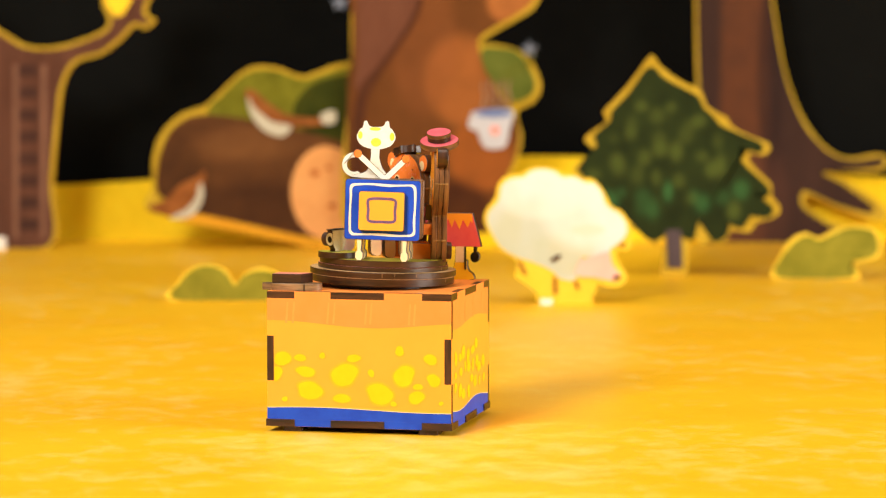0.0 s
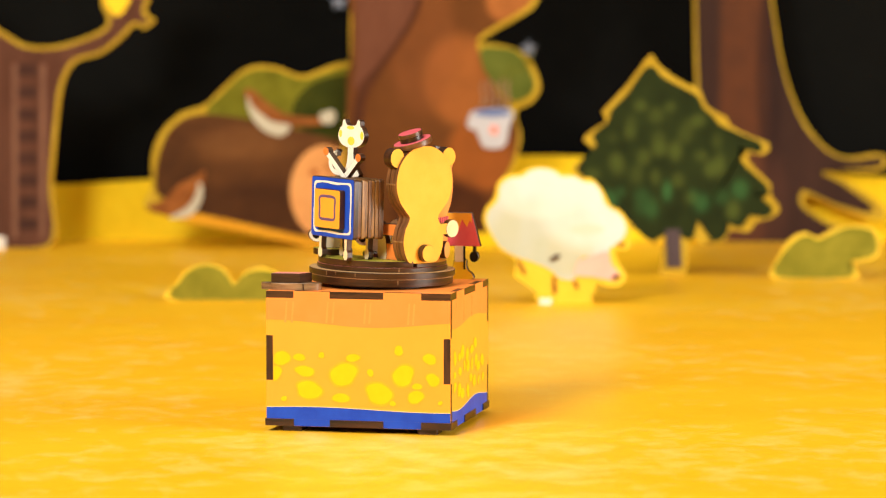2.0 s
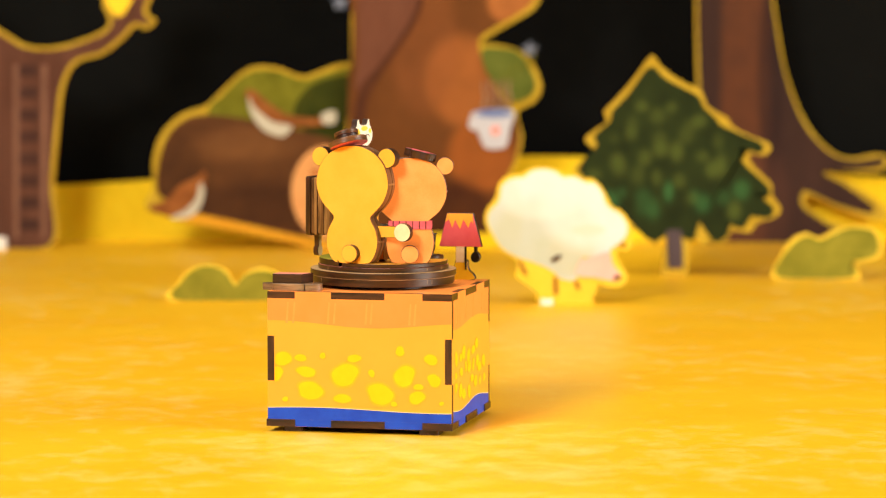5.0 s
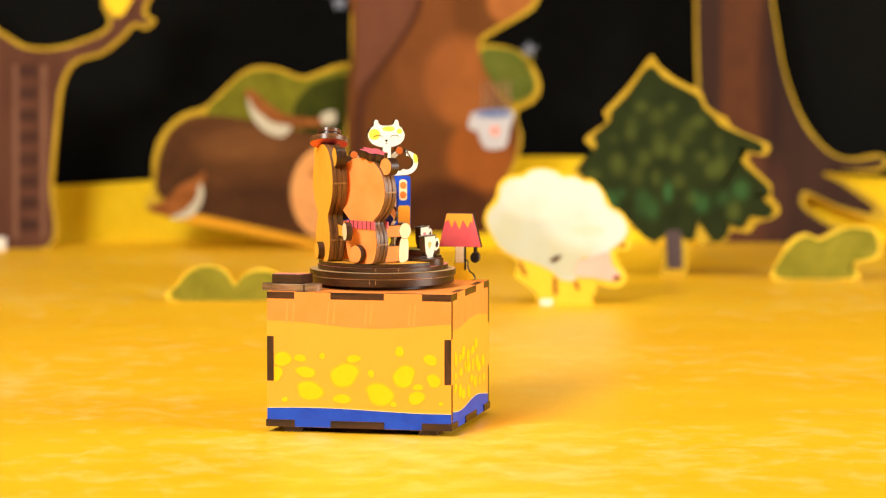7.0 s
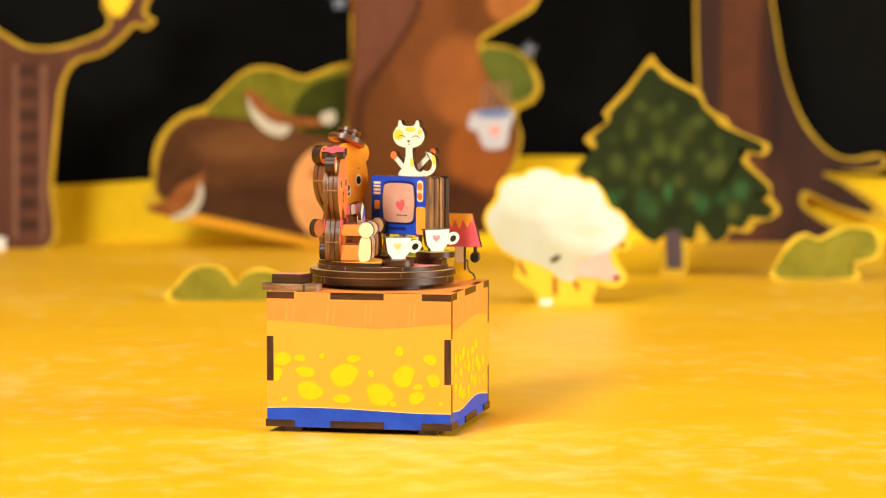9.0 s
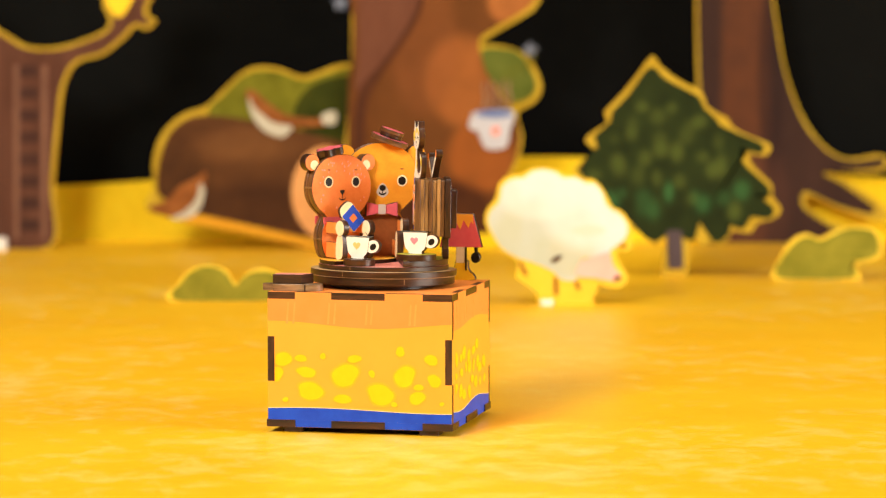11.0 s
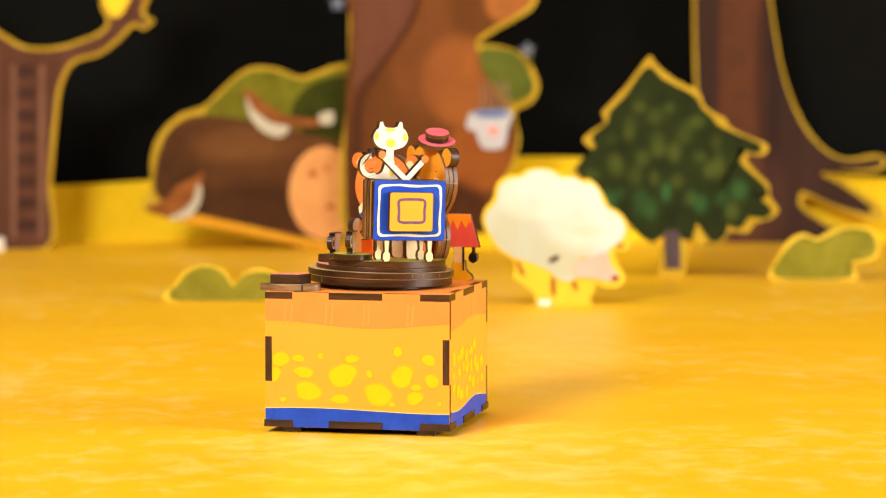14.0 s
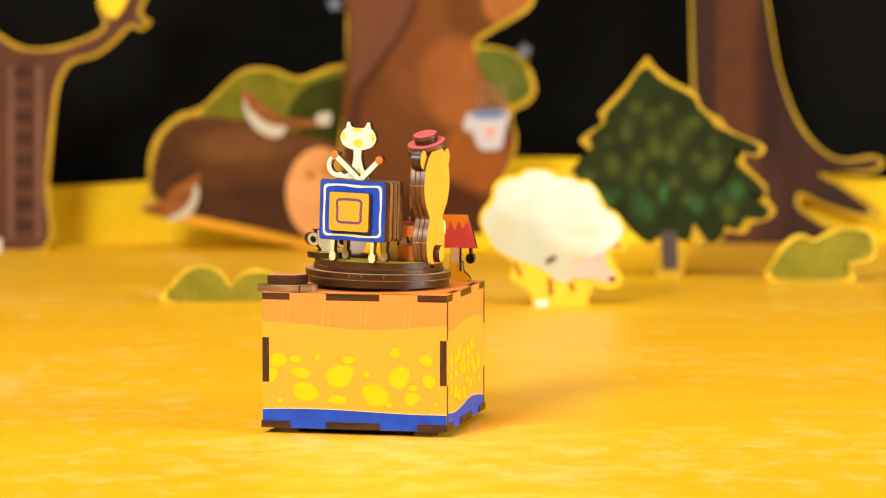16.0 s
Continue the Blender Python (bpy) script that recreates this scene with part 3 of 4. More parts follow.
SHEEP_WOOL = [(-1.06, 7.83), (-0.35, 7.67), (0.09, 7.37), (0.8, 7.36), (1.45, 7.04), (1.89, 7.01), (2.32, 6.52), (2.54, 5.9), (2.87, 5.54), (3.41, 5.21), (3.79, 4.61), (3.74, 3.96), (3.2, 3.41), (2.87, 3.2), (2.76, 2.98), (1.89, 2.7), (1.34, 2.76), (1.01, 2.32), (0.85, 1.45), (0.03, 1.45), (-0.46, 1.89), (-0.95, 2.16), (-1.82, 2.49), (-2.58, 2.76), (-3.35, 3.2), (-3.84, 3.85), (-4.22, 4.67), (-4.17, 5.32), (-3.62, 5.98), (-3.44, 6.85), (-2.86, 7.28), (-2.2, 7.36), (-1.71, 7.72)]


def sheep():
    t = card("sheep_cutout", 0.093, 0.519, "card cutout of a woolly cream sheep with a pink snout", "sheep cutout", SHEEP_BOARD, front=SUNNY)
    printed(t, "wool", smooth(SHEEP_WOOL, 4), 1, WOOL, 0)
    printed(t, "snout", [(1.23, 2.6), (1.89, 2.76), (2.76, 3.03), (2.98, 2.32), (3.47, 1.67), (3.2, 1.34), (1.89, 1.54), (0.91, 1.65), (0.96, 2.21)], 2, SNOUT)
    printed(t, "nose", oval(3.25, 1.54, 0.23, 0.14, 12, 10), 3, UMBER, 0)
    printed(t, "ear", oval(3.58, 3.42, 0.2, 0.1, 12, 20), 3, BROWN_P, 0)
    printed(t, "eye", oval(-0.3, 2.65, 0.36, 0.13, 14, 30), 3, UMBER, 0)
    for x0, z0, x1, z1 in ((-2.42, 2.5, -2.04, 1.72), (-0.35, 1.56, -0.29, 0.58), (0.85, 1.34, 1.02, 0.85)):
        printed(t, "leg", [(x0 - 0.09, z0), (x0 + 0.09, z0), (x1 + 0.1, z1), (x1 - 0.1, z1)], 2, HOOF, 0)
    part("foot", brick(bmesh.new(), -1.2, -0.5, -0.7, -0.06, 0, 0.3, unit=0.01), PAPER, t)


def bushes():
    a = card("bush_cutout", -0.099, 0.534, "low green card bush with two humps and yellow rim", "bush cutout", [(-3.5, 0.0), (-3.3, 1.0), (-2.5, 1.9), (-1.5, 2.2), (-0.4, 1.9), (0.2, 1.1), (0.8, 1.7), (1.7, 2.0), (2.7, 1.7), (3.6, 0.8), (3.8, 0.0)], front=SUNNY, group="card bushes")
    printed(a, "foliage", [(-3.0, 0.25), (-2.9, 0.9), (-2.3, 1.6), (-1.5, 1.9), (-0.6, 1.6), (0.1, 0.7), (0.9, 1.4), (1.7, 1.6), (2.5, 1.4), (3.2, 0.6), (3.4, 0.25)], 1, BUSH)
    b = card("bush_cutout", 0.266, 0.691, "green card bush with a stepped outline, yellow rim", "bush cutout", [(-2.8, 0.0), (-2.7, 1.2), (-1.9, 2.5), (-0.9, 3.0), (0.0, 2.7), (0.7, 3.1), (1.8, 3.4), (3.2, 3.4), (3.9, 2.7), (3.8, 1.4), (2.3, 1.0), (2.5, 0.5), (2.2, 0.0)], front=SUNNY, group="card bushes")
    printed(b, "foliage", [(-2.4, 0.3), (-2.3, 1.2), (-1.5, 2.2), (-0.8, 2.6), (0.0, 2.3), (0.9, 2.7), (1.9, 3.1), (3.1, 3.0), (3.5, 2.5), (3.4, 1.7), (1.9, 1.3), (2.0, 0.8), (1.8, 0.3)], 1, BUSH)


# ---------------- the music box (mm) ----------------
W, H, PLY, FOOT = 73.0, 52.4, 2.7, 2.2
TABS = ((11.0, 25.4), (46.6, 61.5))
SLOT = (17.7, 35.1)


def panel_line(side):
    """Outline of an upright wall of the box; side walls fill the slots that the front walls leave open."""
    p, h = PLY, W / 2
    bottom, top = [], []
    for a, b in TABS:
        bottom += [(a - h, p), (a - h, 0), (b - h, 0), (b - h, p)]
        top += [(a - h, H - p), (a - h, H), (b - h, H), (b - h, H - p)]
    e = h if not side else h - p
    i = h - p if not side else h
    right = [(e, p), (e, SLOT[0]), (i, SLOT[0]), (i, SLOT[1]), (e, SLOT[1]), (e, H - p)]
    left = [(-x, z) for x, z in reversed(right)]
    return bottom + right + list(reversed(top)) + left


def plate_line(out=0.0):
    """Outline of the lid or the base; out: how far it stands proud of the walls."""
    p, h = PLY, W / 2
    e = h + out
    edge = []
    for a, b in TABS:
        edge += [(a - h, -e), (a - h, -h + p), (b - h, -h + p), (b - h, -e)]
    side = [(-e, -e)] + edge
    line = []
    for k in range(4):
        c, s = round(math.cos(k * math.pi / 2)), round(math.sin(k * math.pi / 2))
        line += [(x * c - y * s, x * s + y * c) for x, y in side]
    return line


def wavy(x0, x1, z0, z1, amp, waves, phase, flat_top, n=24):
    """A band with one straight and one wavy edge."""
    line = [(x0 + (x1 - x0) * i / n, (z0 if flat_top else z1) + amp * math.sin(phase + waves * 2 * math.pi * i / n)) for i in range(n + 1)]
    return line + ([(x1, z1), (x0, z1)] if flat_top else [(x1, z0), (x0, z0)])


def wall_print(panel, side, seed):
    """The printed colours of a box wall: orange band with pale stripes, lemon blobs and a blue band."""
    h, f = W / 2 - (PLY if side else 0) - 0.05, -PLY - 0.05
    bm = cut(wavy(-h, h, H - (12.4 if not side else 13.0), H - PLY - 0.05, 1.2, 0.95, 1.3 if not side else 4.2, True), f, -PLY - 0.002, mats=(0, 0, 0))
    for a, b in TABS:
        slab(bm, [(a - W / 2 + 0.03, H - PLY - 0.04), (b - W / 2 - 0.03, H - PLY - 0.04), (b - W / 2 - 0.03, H - 0.05), (a - W / 2 + 0.03, H - 0.05)], f, -PLY - 0.002, mats=(0, 0, 0))
    part("orange_band", bm, BOX_ORANGE, panel)
    bm = cut(wavy(-h, h, PLY + 0.05, 7.0 if not side else 7.2, 0.6 if not side else -1.2, 0.8 if not side else 1.1, 0.2, False), f, -PLY - 0.002, mats=(0, 0, 0))
    for a, b in TABS:
        slab(bm, [(a - W / 2 + 0.03, 0.05), (b - W / 2 - 0.03, 0.05), (b - W / 2 - 0.03, PLY + 0.04), (a - W / 2 + 0.03, PLY + 0.04)], f, -PLY - 0.002, mats=(0, 0, 0))
    part("blue_band", bm, BLUE, panel)
    edge = wavy(-h, h, PLY, 7.0 if not side else 7.2, 0.6 if not side else -1.2, 0.8 if not side else 1.1, 0.2, False)[:25]
    part("white_line", cut(edge + [(x, z + 0.22) for x, z in reversed(edge)], f - 0.03, f + 0.04, mats=(0, 0, 0)), CREAM, panel)
    for k, x in enumerate((-29.2, -26.6, -12.8, -10.4, 2.2, 4.2, 19.4, 21.4)):
        part("pale_stripe", cut([(x, H - 12.2), (x + 0.8, H - 12.2), (x + 1.3, H - 4), (x + 0.7, H - 4)], f - 0.05, f - 0.003, mats=(0, 0, 0)), BOX_STRIPE, panel)
    if side:
        rng = random.Random(seed)
        blobs = [(-28 + 7.6 * (k % 8) + rng.uniform(-2, 2), 14 + 6.5 * (k // 8) + rng.uniform(-2.4, 2.4), rng.uniform(1.6, 3.6), rng.uniform(1.4, 3.2)) for k in range(22)]
    else:
        blobs = [(-33.0, 20.4, 2.6, 2.9), (-30.4, 26.3, 3.2, 3.0), (-23.2, 26.8, 2.2, 1.5), (-21.0, 21.4, 3.8, 2.1), (-19.4, 14.2, 5.6, 3.3), (-14.4, 27.8, 1.3, 1.1),
                 (-5.6, 20.5, 5.6, 4.4), (-2.0, 27.0, 2.6, 1.6), (-6.6, 11.4, 3.2, 1.9), (5.0, 21.4, 1.2, 1.5), (8.4, 13.4, 5.6, 4.0), (16.2, 30.2, 1.9, 1.8), (18.0, 20.6, 4.4, 4.0),
                 (22.8, 12.4, 3.0, 2.6), (23.4, 16.6, 1.8, 1.3), (28.4, 27.2, 2.4, 2.2), (29.6, 19.2, 2.7, 2.4), (13.8, 9.8, 1.4, 0.9), (-29.4, 10.6, 1.3, 0.9), (32.5, 10.4, 0.9, 0.8)]
    for k, (x, z, rx, rz) in enumerate(blobs):
        rng = random.Random(k)
        rx, rz = rx * 1.05, rz * 1.08
        line = [(x + rx * (1 + 0.13 * math.sin(2 * a + k) + 0.09 * math.sin(3 * a + 2 * k)) * math.cos(a), z + rz * (1 + 0.10 * math.sin(2 * a + k)) * math.sin(a)) for a in (2 * math.pi * i / 22 for i in range(22))]
        line = [(max(-h + 2.8, min(h - 2.8, p)), q) for p, q in line]
        blob = cut(line, f - 0.03, f + 0.02, mats=(1, 1, 1))
        wide = [(max(-h + 2.8, min(h - 2.8, x + (p - x) * 1.1)), z + (q - z) * 1.12) for p, q in line]
        slab(blob, wide, f - 0.015, f + 0.02, mats=(2, 2, 2))
        slab(blob, [(x + (p - x) * 0.88, z + (q - z) * 0.87) for p, q in line], f - 0.06, f - 0.028, mats=(0, 0, 0))
        part("lemon_blob", blob, [BLOB, BLOB_EDGE, BLOB_HALO], panel)


def music_box():
    box = thing("music_box", pose(0, 0, 0, 0, 0, -12.3), "square plywood music box printed amber, orange and blue", "music box")
    for k in range(4):
        side = k % 2 == 1
        turn = pose(0, 0, 0, 0, 0, 90 * k) @ pose(0, -(W / 2 - PLY) / 1000, FOOT / 1000)
        panel = part("wall_panel", cut(panel_line(side), -PLY, -0.03, chamfer=0.0), [BOX_AMBER, CHAR, CHAR], box, m=turn)
        wall_print(panel, side, k)
    for name, z, out, mats in (("bottom_plate", FOOT, 0.4, [CHAR_F, CHAR_F, CHAR_F]), ("top_plate", FOOT + H - PLY, 0.0, [CHAR_F, BOX_ORANGE, CHAR_F])):
        part(name, cut(plate_line(out), z, z + PLY, flat=True, chamfer=0.0), mats, box)
    for x in (-1, 1):
        for y in (-1, 1):
            part("foot", cut(rounded(-4, -4.5, 4, 4.5, 0.8), 0, FOOT, flat=True), CHAR_F, box, m=pose(x * 0.0269, y * 0.0300, 0))
    # Dark slab added under the base for the shadow between the feet; no such part.
    part("base_frame", cut(rounded(-27, -29, 27, 29, 2), 1.3, FOOT, flat=True), CHAR_F, box)
    top = FOOT + H
    lever = part("lever_plate", cut(smooth([(-39.8, -27.6), (-39.8, -31.0), (-36.2, -31.6), (-34.4, -33.6), (-27, -34.0), (-20.5, -33.2), (-16.6, -30.6), (-18.5, -25), (-30, -24), (-37, -26.4)], 3), top + 0.02, top + 2.7, flat=True), [CHAR_F, PALE_F, PALE_F], box, "bare plywood lever plate")
    part("joint", cut(rounded(-22.6, -33.85, -22.1, -33.3, 0.1), top + 0.1, top + 2.6, flat=True, mats=(0, 0, 0)), CHAR_F, lever)
    part("lever_cap", cut([(-35.8, -31.4), (-24.3, -31.4), (-21.3, -24.5), (-34.8, -24.5)], top + 2.75, top + 6.4, flat=True), [CHAR_F, SALMON, CHAR_F], lever, "dark lever cap with a pink top")
    bm = bmesh.new()
    slab(bm, oval(0, 0, 21, 21, 48), top + 0.02, top + 2.0, flat=True, mats=(0, 0, 0))
    part("hub", bm, CHAR_F, box, m=pose(0.0009, 0, 0))


def table_lamp():
    """The small flat lamp that stands on the box, behind the turntable."""
    t = thing("flat_table_lamp", pose(0.0318, 0.0262, (FOOT + H) / 1000, 0, 0, -12.3), "flat wooden table lamp with red shade on the music box", "lamp")
    part("base", cut(smooth([(-5.2, 0), (5.0, 0), (5.2, 2.2), (3.6, 3.6), (2.8, 5.4), (2.4, 8.0), (-2.0, 8.0), (-3.0, 5.0), (-5.0, 3.4)], 4), 0, PLY), [LEMON, CHAR, CHAR], t)
    part("stem", cut([(-2.2, 7.0), (1.6, 7.0), (1.6, 14.2), (-2.2, 14.2)], -0.08, PLY - 0.1), [CREAM, CHAR, CHAR], t)
    part("shade", cut([(-9.0, 13.4), (8.6, 13.4), (5.0, 27.0), (-5.8, 27.0)], -0.1, PLY), [RED, CHAR, CHAR], t)
    teeth = [(-5.6, 26.9), (-6.6, 23.2), (-5.0, 24.6), (-3.6, 21.0), (-2.4, 24.4), (-0.4, 20.4), (1.0, 24.4), (3.0, 21.2), (4.2, 24.0), (5.0, 22.8), (4.9, 26.9)]
    part("zigzag", cut(teeth, -0.2, -0.105, mats=(0, 0, 0)), BOX_AMBER, t)
    part("cord", cut([(1.6, 4.0), (2.3, 4.0), (2.4, 13.4), (1.7, 13.4)], -0.2, -0.1, mats=(0, 0, 0)), INK, t)
    part("pull_cord", cut([(5.4, 10.8), (6.4, 10.8), (6.4, 13.5), (5.4, 13.5)], 0, PLY, mats=(0, 0, 0)), INK, t)
    part("pull_knob", cut(oval(5.9, 9.2, 1.9, 2.2, 18), -0.05, PLY), [INK, INK, CHAR], t)


# ---------------- the turntable and what rides on it (mm) ----------------
AXIS = pose(0.0009, 0, 0)
DECK = 65.0


def turntable():
    t = thing("turntable", AXIS, "round plywood turntable with printed green and pink deck", "turntable")
    part("lower_disc", cut(oval(0, 0, 28.2, 28.2, 72), 56.2, 59.0, flat=True), [CHAR_F, PALE_F, CHAR_F], t)
    part("spacer_disc", cut(oval(0, 0, 28.6, 28.6, 72), 59.02, 59.3, flat=True), [PALE_F, PALE_F, PALE_F], t)
    part("middle_disc", cut(oval(0, 0, 28.9, 28.9, 72), 59.32, 61.6, flat=True), [CHAR_F, TANWOOD, CHAR_F], t)
    part("upper_disc", cut(oval(0, 0, 25.8, 25.8, 72), 61.65, 63.4, flat=True), [CHAR_F, SALMON, CHAR_F], t)
    # Small pale bars on the rims stand in for the glints of glue.
    rng = random.Random(11)
    for r, lo, hi in ((28.2, 56.7, 58.9), (28.9, 59.4, 61.5), (25.8, 61.7, 63.3)):
        bm = bmesh.new()
        for k in range(4):
            a = rng.uniform(0, 2 * math.pi)
            slab(bm, [(-0.14, lo + rng.uniform(0, 0.8)), (0.14, lo + rng.uniform(0, 0.8)), (0.12, hi), (-0.12, hi)], -r - 0.05, -r + 0.1, mats=(0, 0, 0), m=Matrix.Rotation(a, 4, "Z"))
        tagged(part("bridge_mark", bm, PALE_F, t), kind="stuff")
    for name, lo, hi in (("deck_patch", 196, 352), ("deck_patch", -4, 130)):
        arc = [(25.4 * math.cos(radians(a)), 25.4 * math.sin(radians(a))) for a in np.linspace(lo, hi, 30)]
        if lo > 0:
            arc += [(15, -7.5), (6, -6.0), (-6, -6.5), (-16, -7.0)]
        else:
            arc += [(-13, 15.0), (-8.5, 10.0), (-4, 4.0), (2, -1.0), (10, -5.0)]
        part(name, cut(arc, 63.45, 65.9 if lo > 0 else DECK, flat=True), [CHAR_F, OLIVE if lo > 0 else SKIN_Y, CHAR_F], t)
    part("cup_pad", cut(oval(-16.7, 9.9, 6.2, 6.2, 32), 63.45, 66.1, flat=True), [CHAR_F, CHAR_F, CHAR_F], t)
    part("cup_pad", cut(oval(-16.6, -12.4, 7.8, 7.8, 36), 65.95, 68.3, flat=True), [CHAR_F, OLIVE, CHAR_F], t)
    return t


def limb(name, parent, x, z, reach, high, skin, paw, rise=0.0, big=False):
    """An arm or leg: a flat cutout that points forwards from the body, with a pale paw at its end."""
    m = pose(x / 1000, -3.05 / 1000, z / 1000, 0, 0, -90)
    h = high / 2
    arm = part(name, cut([(0, -h), (reach, -h + rise), (reach, h + rise), (0, h)], -1.2, 1.2), [skin, skin, CHAR], parent, m=m)
    if big:
        line = smooth([(reach - 1.5, -h), (reach + 2.6, -h), (reach + 3.4, -h + 3), (reach + 3.2, h + 2), (reach + 1.2, h + 3.8), (reach - 1.2, h + 1.5)], 4)
    else:
        line = oval(reach + 1.2, rise, 3.1, 3.2, 22)
    part("paw", cut(line, -1.3, 1.3), [paw, paw, CHAR], arm)


def disc_on(parent, name, x, z, r, y0, y1, mats):
    return part(name, cut(oval(x, z, r, r, 24), y0, y1), mats, parent)


def face(parent, y, eye_x, eye_z, nose_x, nose_z, muzzle):
    """Printed eyes, brows, nose and mouth; muzzle: a pale patch round a bigger nose."""
    for s in (-1, 1):
        e = part("eye", cut(oval(s * eye_x + nose_x, eye_z, 2.1, 2.3, 20), y - 0.06, y - 0.005, mats=(0, 0, 0)), CREAM, parent)
        part("pupil", cut(oval(s * eye_x + nose_x, eye_z, 1.6, 1.75, 20), y - 0.12, y - 0.065, mats=(0, 0, 0)), INK, e)
        part("brow", cut(oval(s * eye_x + nose_x, eye_z + 4.8, 0.8, 0.25, 10), y - 0.06, y - 0.005, mats=(0, 0, 0)), BROWN_P, parent)
    if muzzle:
        part("muzzle", cut(smooth([(nose_x - 1.5, nose_z + 0.6), (nose_x, nose_z + 1.9), (nose_x + 1.5, nose_z + 0.6), (nose_x + 2.4, nose_z - 2.0), (nose_x, nose_z - 3.9), (nose_x - 2.4, nose_z - 2.0)], 4), y - 0.06, y - 0.005, mats=(0, 0, 0)), MUZZLE, parent)
        part("nose", cut(oval(nose_x, nose_z, 1.35, 1.25, 18), y - 0.12, y - 0.065, mats=(0, 0, 0)), INK, parent)
    else:
        part("nose", cut(smooth([(nose_x - 1.1, nose_z + 0.9), (nose_x + 1.1, nose_z + 0.9), (nose_x, nose_z - 0.8)], 4), y - 0.12, y - 0.065, mats=(0, 0, 0)), INK, parent)
    bm = bmesh.new()
    slab(bm, [(nose_x - 0.15, nose_z - 2.2), (nose_x + 0.15, nose_z - 2.2), (nose_x + 0.15, nose_z - 0.5), (nose_x - 0.15, nose_z - 0.5)], y - 0.12, y - 0.07, mats=(0, 0, 0))
    curve = [(nose_x + 1.5 * math.cos(a), nose_z - 2.1 + 0.9 * math.sin(a)) for a in np.linspace(math.pi, 2 * math.pi, 9)]
    slab(bm, curve + [(x * 1.0, z + (0.75 if muzzle else 0.4)) for x, z in reversed(curve)], y - 0.12, y - 0.07, mats=(0, 0, 0))
    part("mouth", bm, INK, parent)


def ticks(parent, spots):
    """Short pale stubs across the plies' edges, where the sheets were held in their frames."""
    for x, z in spots:
        for s in (-1, 1):
            part("stub", cut(rounded(s * x - 0.3, z - 0.35, s * x + 0.3, z + 0.35, 0.15), -2.6, 2.6, mats=(0, 0, 0)), PALE, parent)


def yellow_bear():
    b = thing("yellow_bear_toy", pose(0, 0, 0), "layered plywood toy bear, honey yellow, with pink hat", "toy bear")
    line = smooth(mirrored([(5.5, 0), (8.6, 1.2), (10.6, 5), (11.2, 9), (10.2, 13.5), (8.0, 17.6), (9.6, 19.8), (13.2, 23.6), (15.4, 28.6), (15.5, 33.4), (13.6, 38.8), (9.6, 43.0), (4.4, 45.4), (0, 45.8)]), 3)
    body = stack("body", line, -3.0, 3, 2.0, [FACE_Y, SKIN_Y, MID], b)
    part("belly", cut(smooth(mirrored([(5.0, 0.4), (8.0, 1.6), (9.8, 5), (10.3, 9), (9.4, 13), (7.2, 16.8), (0, 16.8)]), 3), -3.08, -3.005, mats=(0, 0, 0)), BROWN_P, body)
    for s in (-1, 1):
        disc_on(b, "ear", s * 14.4, 41.2, 3.8, -2.0, 2.0, [FACE_Y, SKIN_Y, CHAR])
    ticks(body, ((15.5, 31.0), (11.1, 8.6)))
    face(body, -3.02, 7.9, 30.6, 0.6, 27.7, True)
    tie = part("bow_tie", cut([(-6.4, 16.3), (-1.4, 17.5), (1.4, 17.5), (6.4, 16.3), (6.4, 22.2), (1.4, 21.0), (-1.4, 21.0), (-6.4, 22.2)], -5.5, -3.1), [PINK, PINK, CHAR], b, "pink bow tie")
    part("knot", cut(rounded(-1.5, 17.3, 1.5, 21.2, 0.4), -6.0, -5.52, mats=(0, 0, 0)), MUZZLE, tie)
    disc_on(b, "tail", -0.2, 4.0, 3.4, 3.05, 5.6, [SKIN_Y, SKIN_Y, CHAR])
    for s in (-1, 1):
        limb("leg", b, s * 6.0, 4.0, 8.6, 6.4, LIMB_O, CREAM, big=True)
    limb("arm", b, 8.0, 12.8, 8.8, 4.6, LIMB_O, CREAM)
    hug = part("hugging_arm", cut([(-8.0, 10.2), (-18.0, 10.4), (-18.0, 14.8), (-8.0, 14.8)], -2.9, -0.65), [SKIN_Y, SKIN_Y, CHAR], b)
    part("paw", cut(oval(-20.0, 12.5, 3.6, 3.6, 24), -3.0, -0.55), [CREAM, CREAM, CHAR], hug)
    hat = part("hat", cut(oval(0, 0, 7.6, 7.6, 40), 0, 2.2, flat=True), [PINK, PINK, MID_F], b, "pink straw hat", m=pose(0.0032, -0.0004, 0.0457, 6, 18, 0))
    part("hat_band", cut(oval(0, 0, 4.6, 4.6, 32), 2.22, 4.0, flat=True), [CHAR_F, CHAR_F, CHAR_F], hat)
    part("crown", cut(oval(0, 0, 4.8, 4.8, 32), 4.02, 5.6, flat=True), [CHAR_F, PINK, MID_F], hat)
    return b


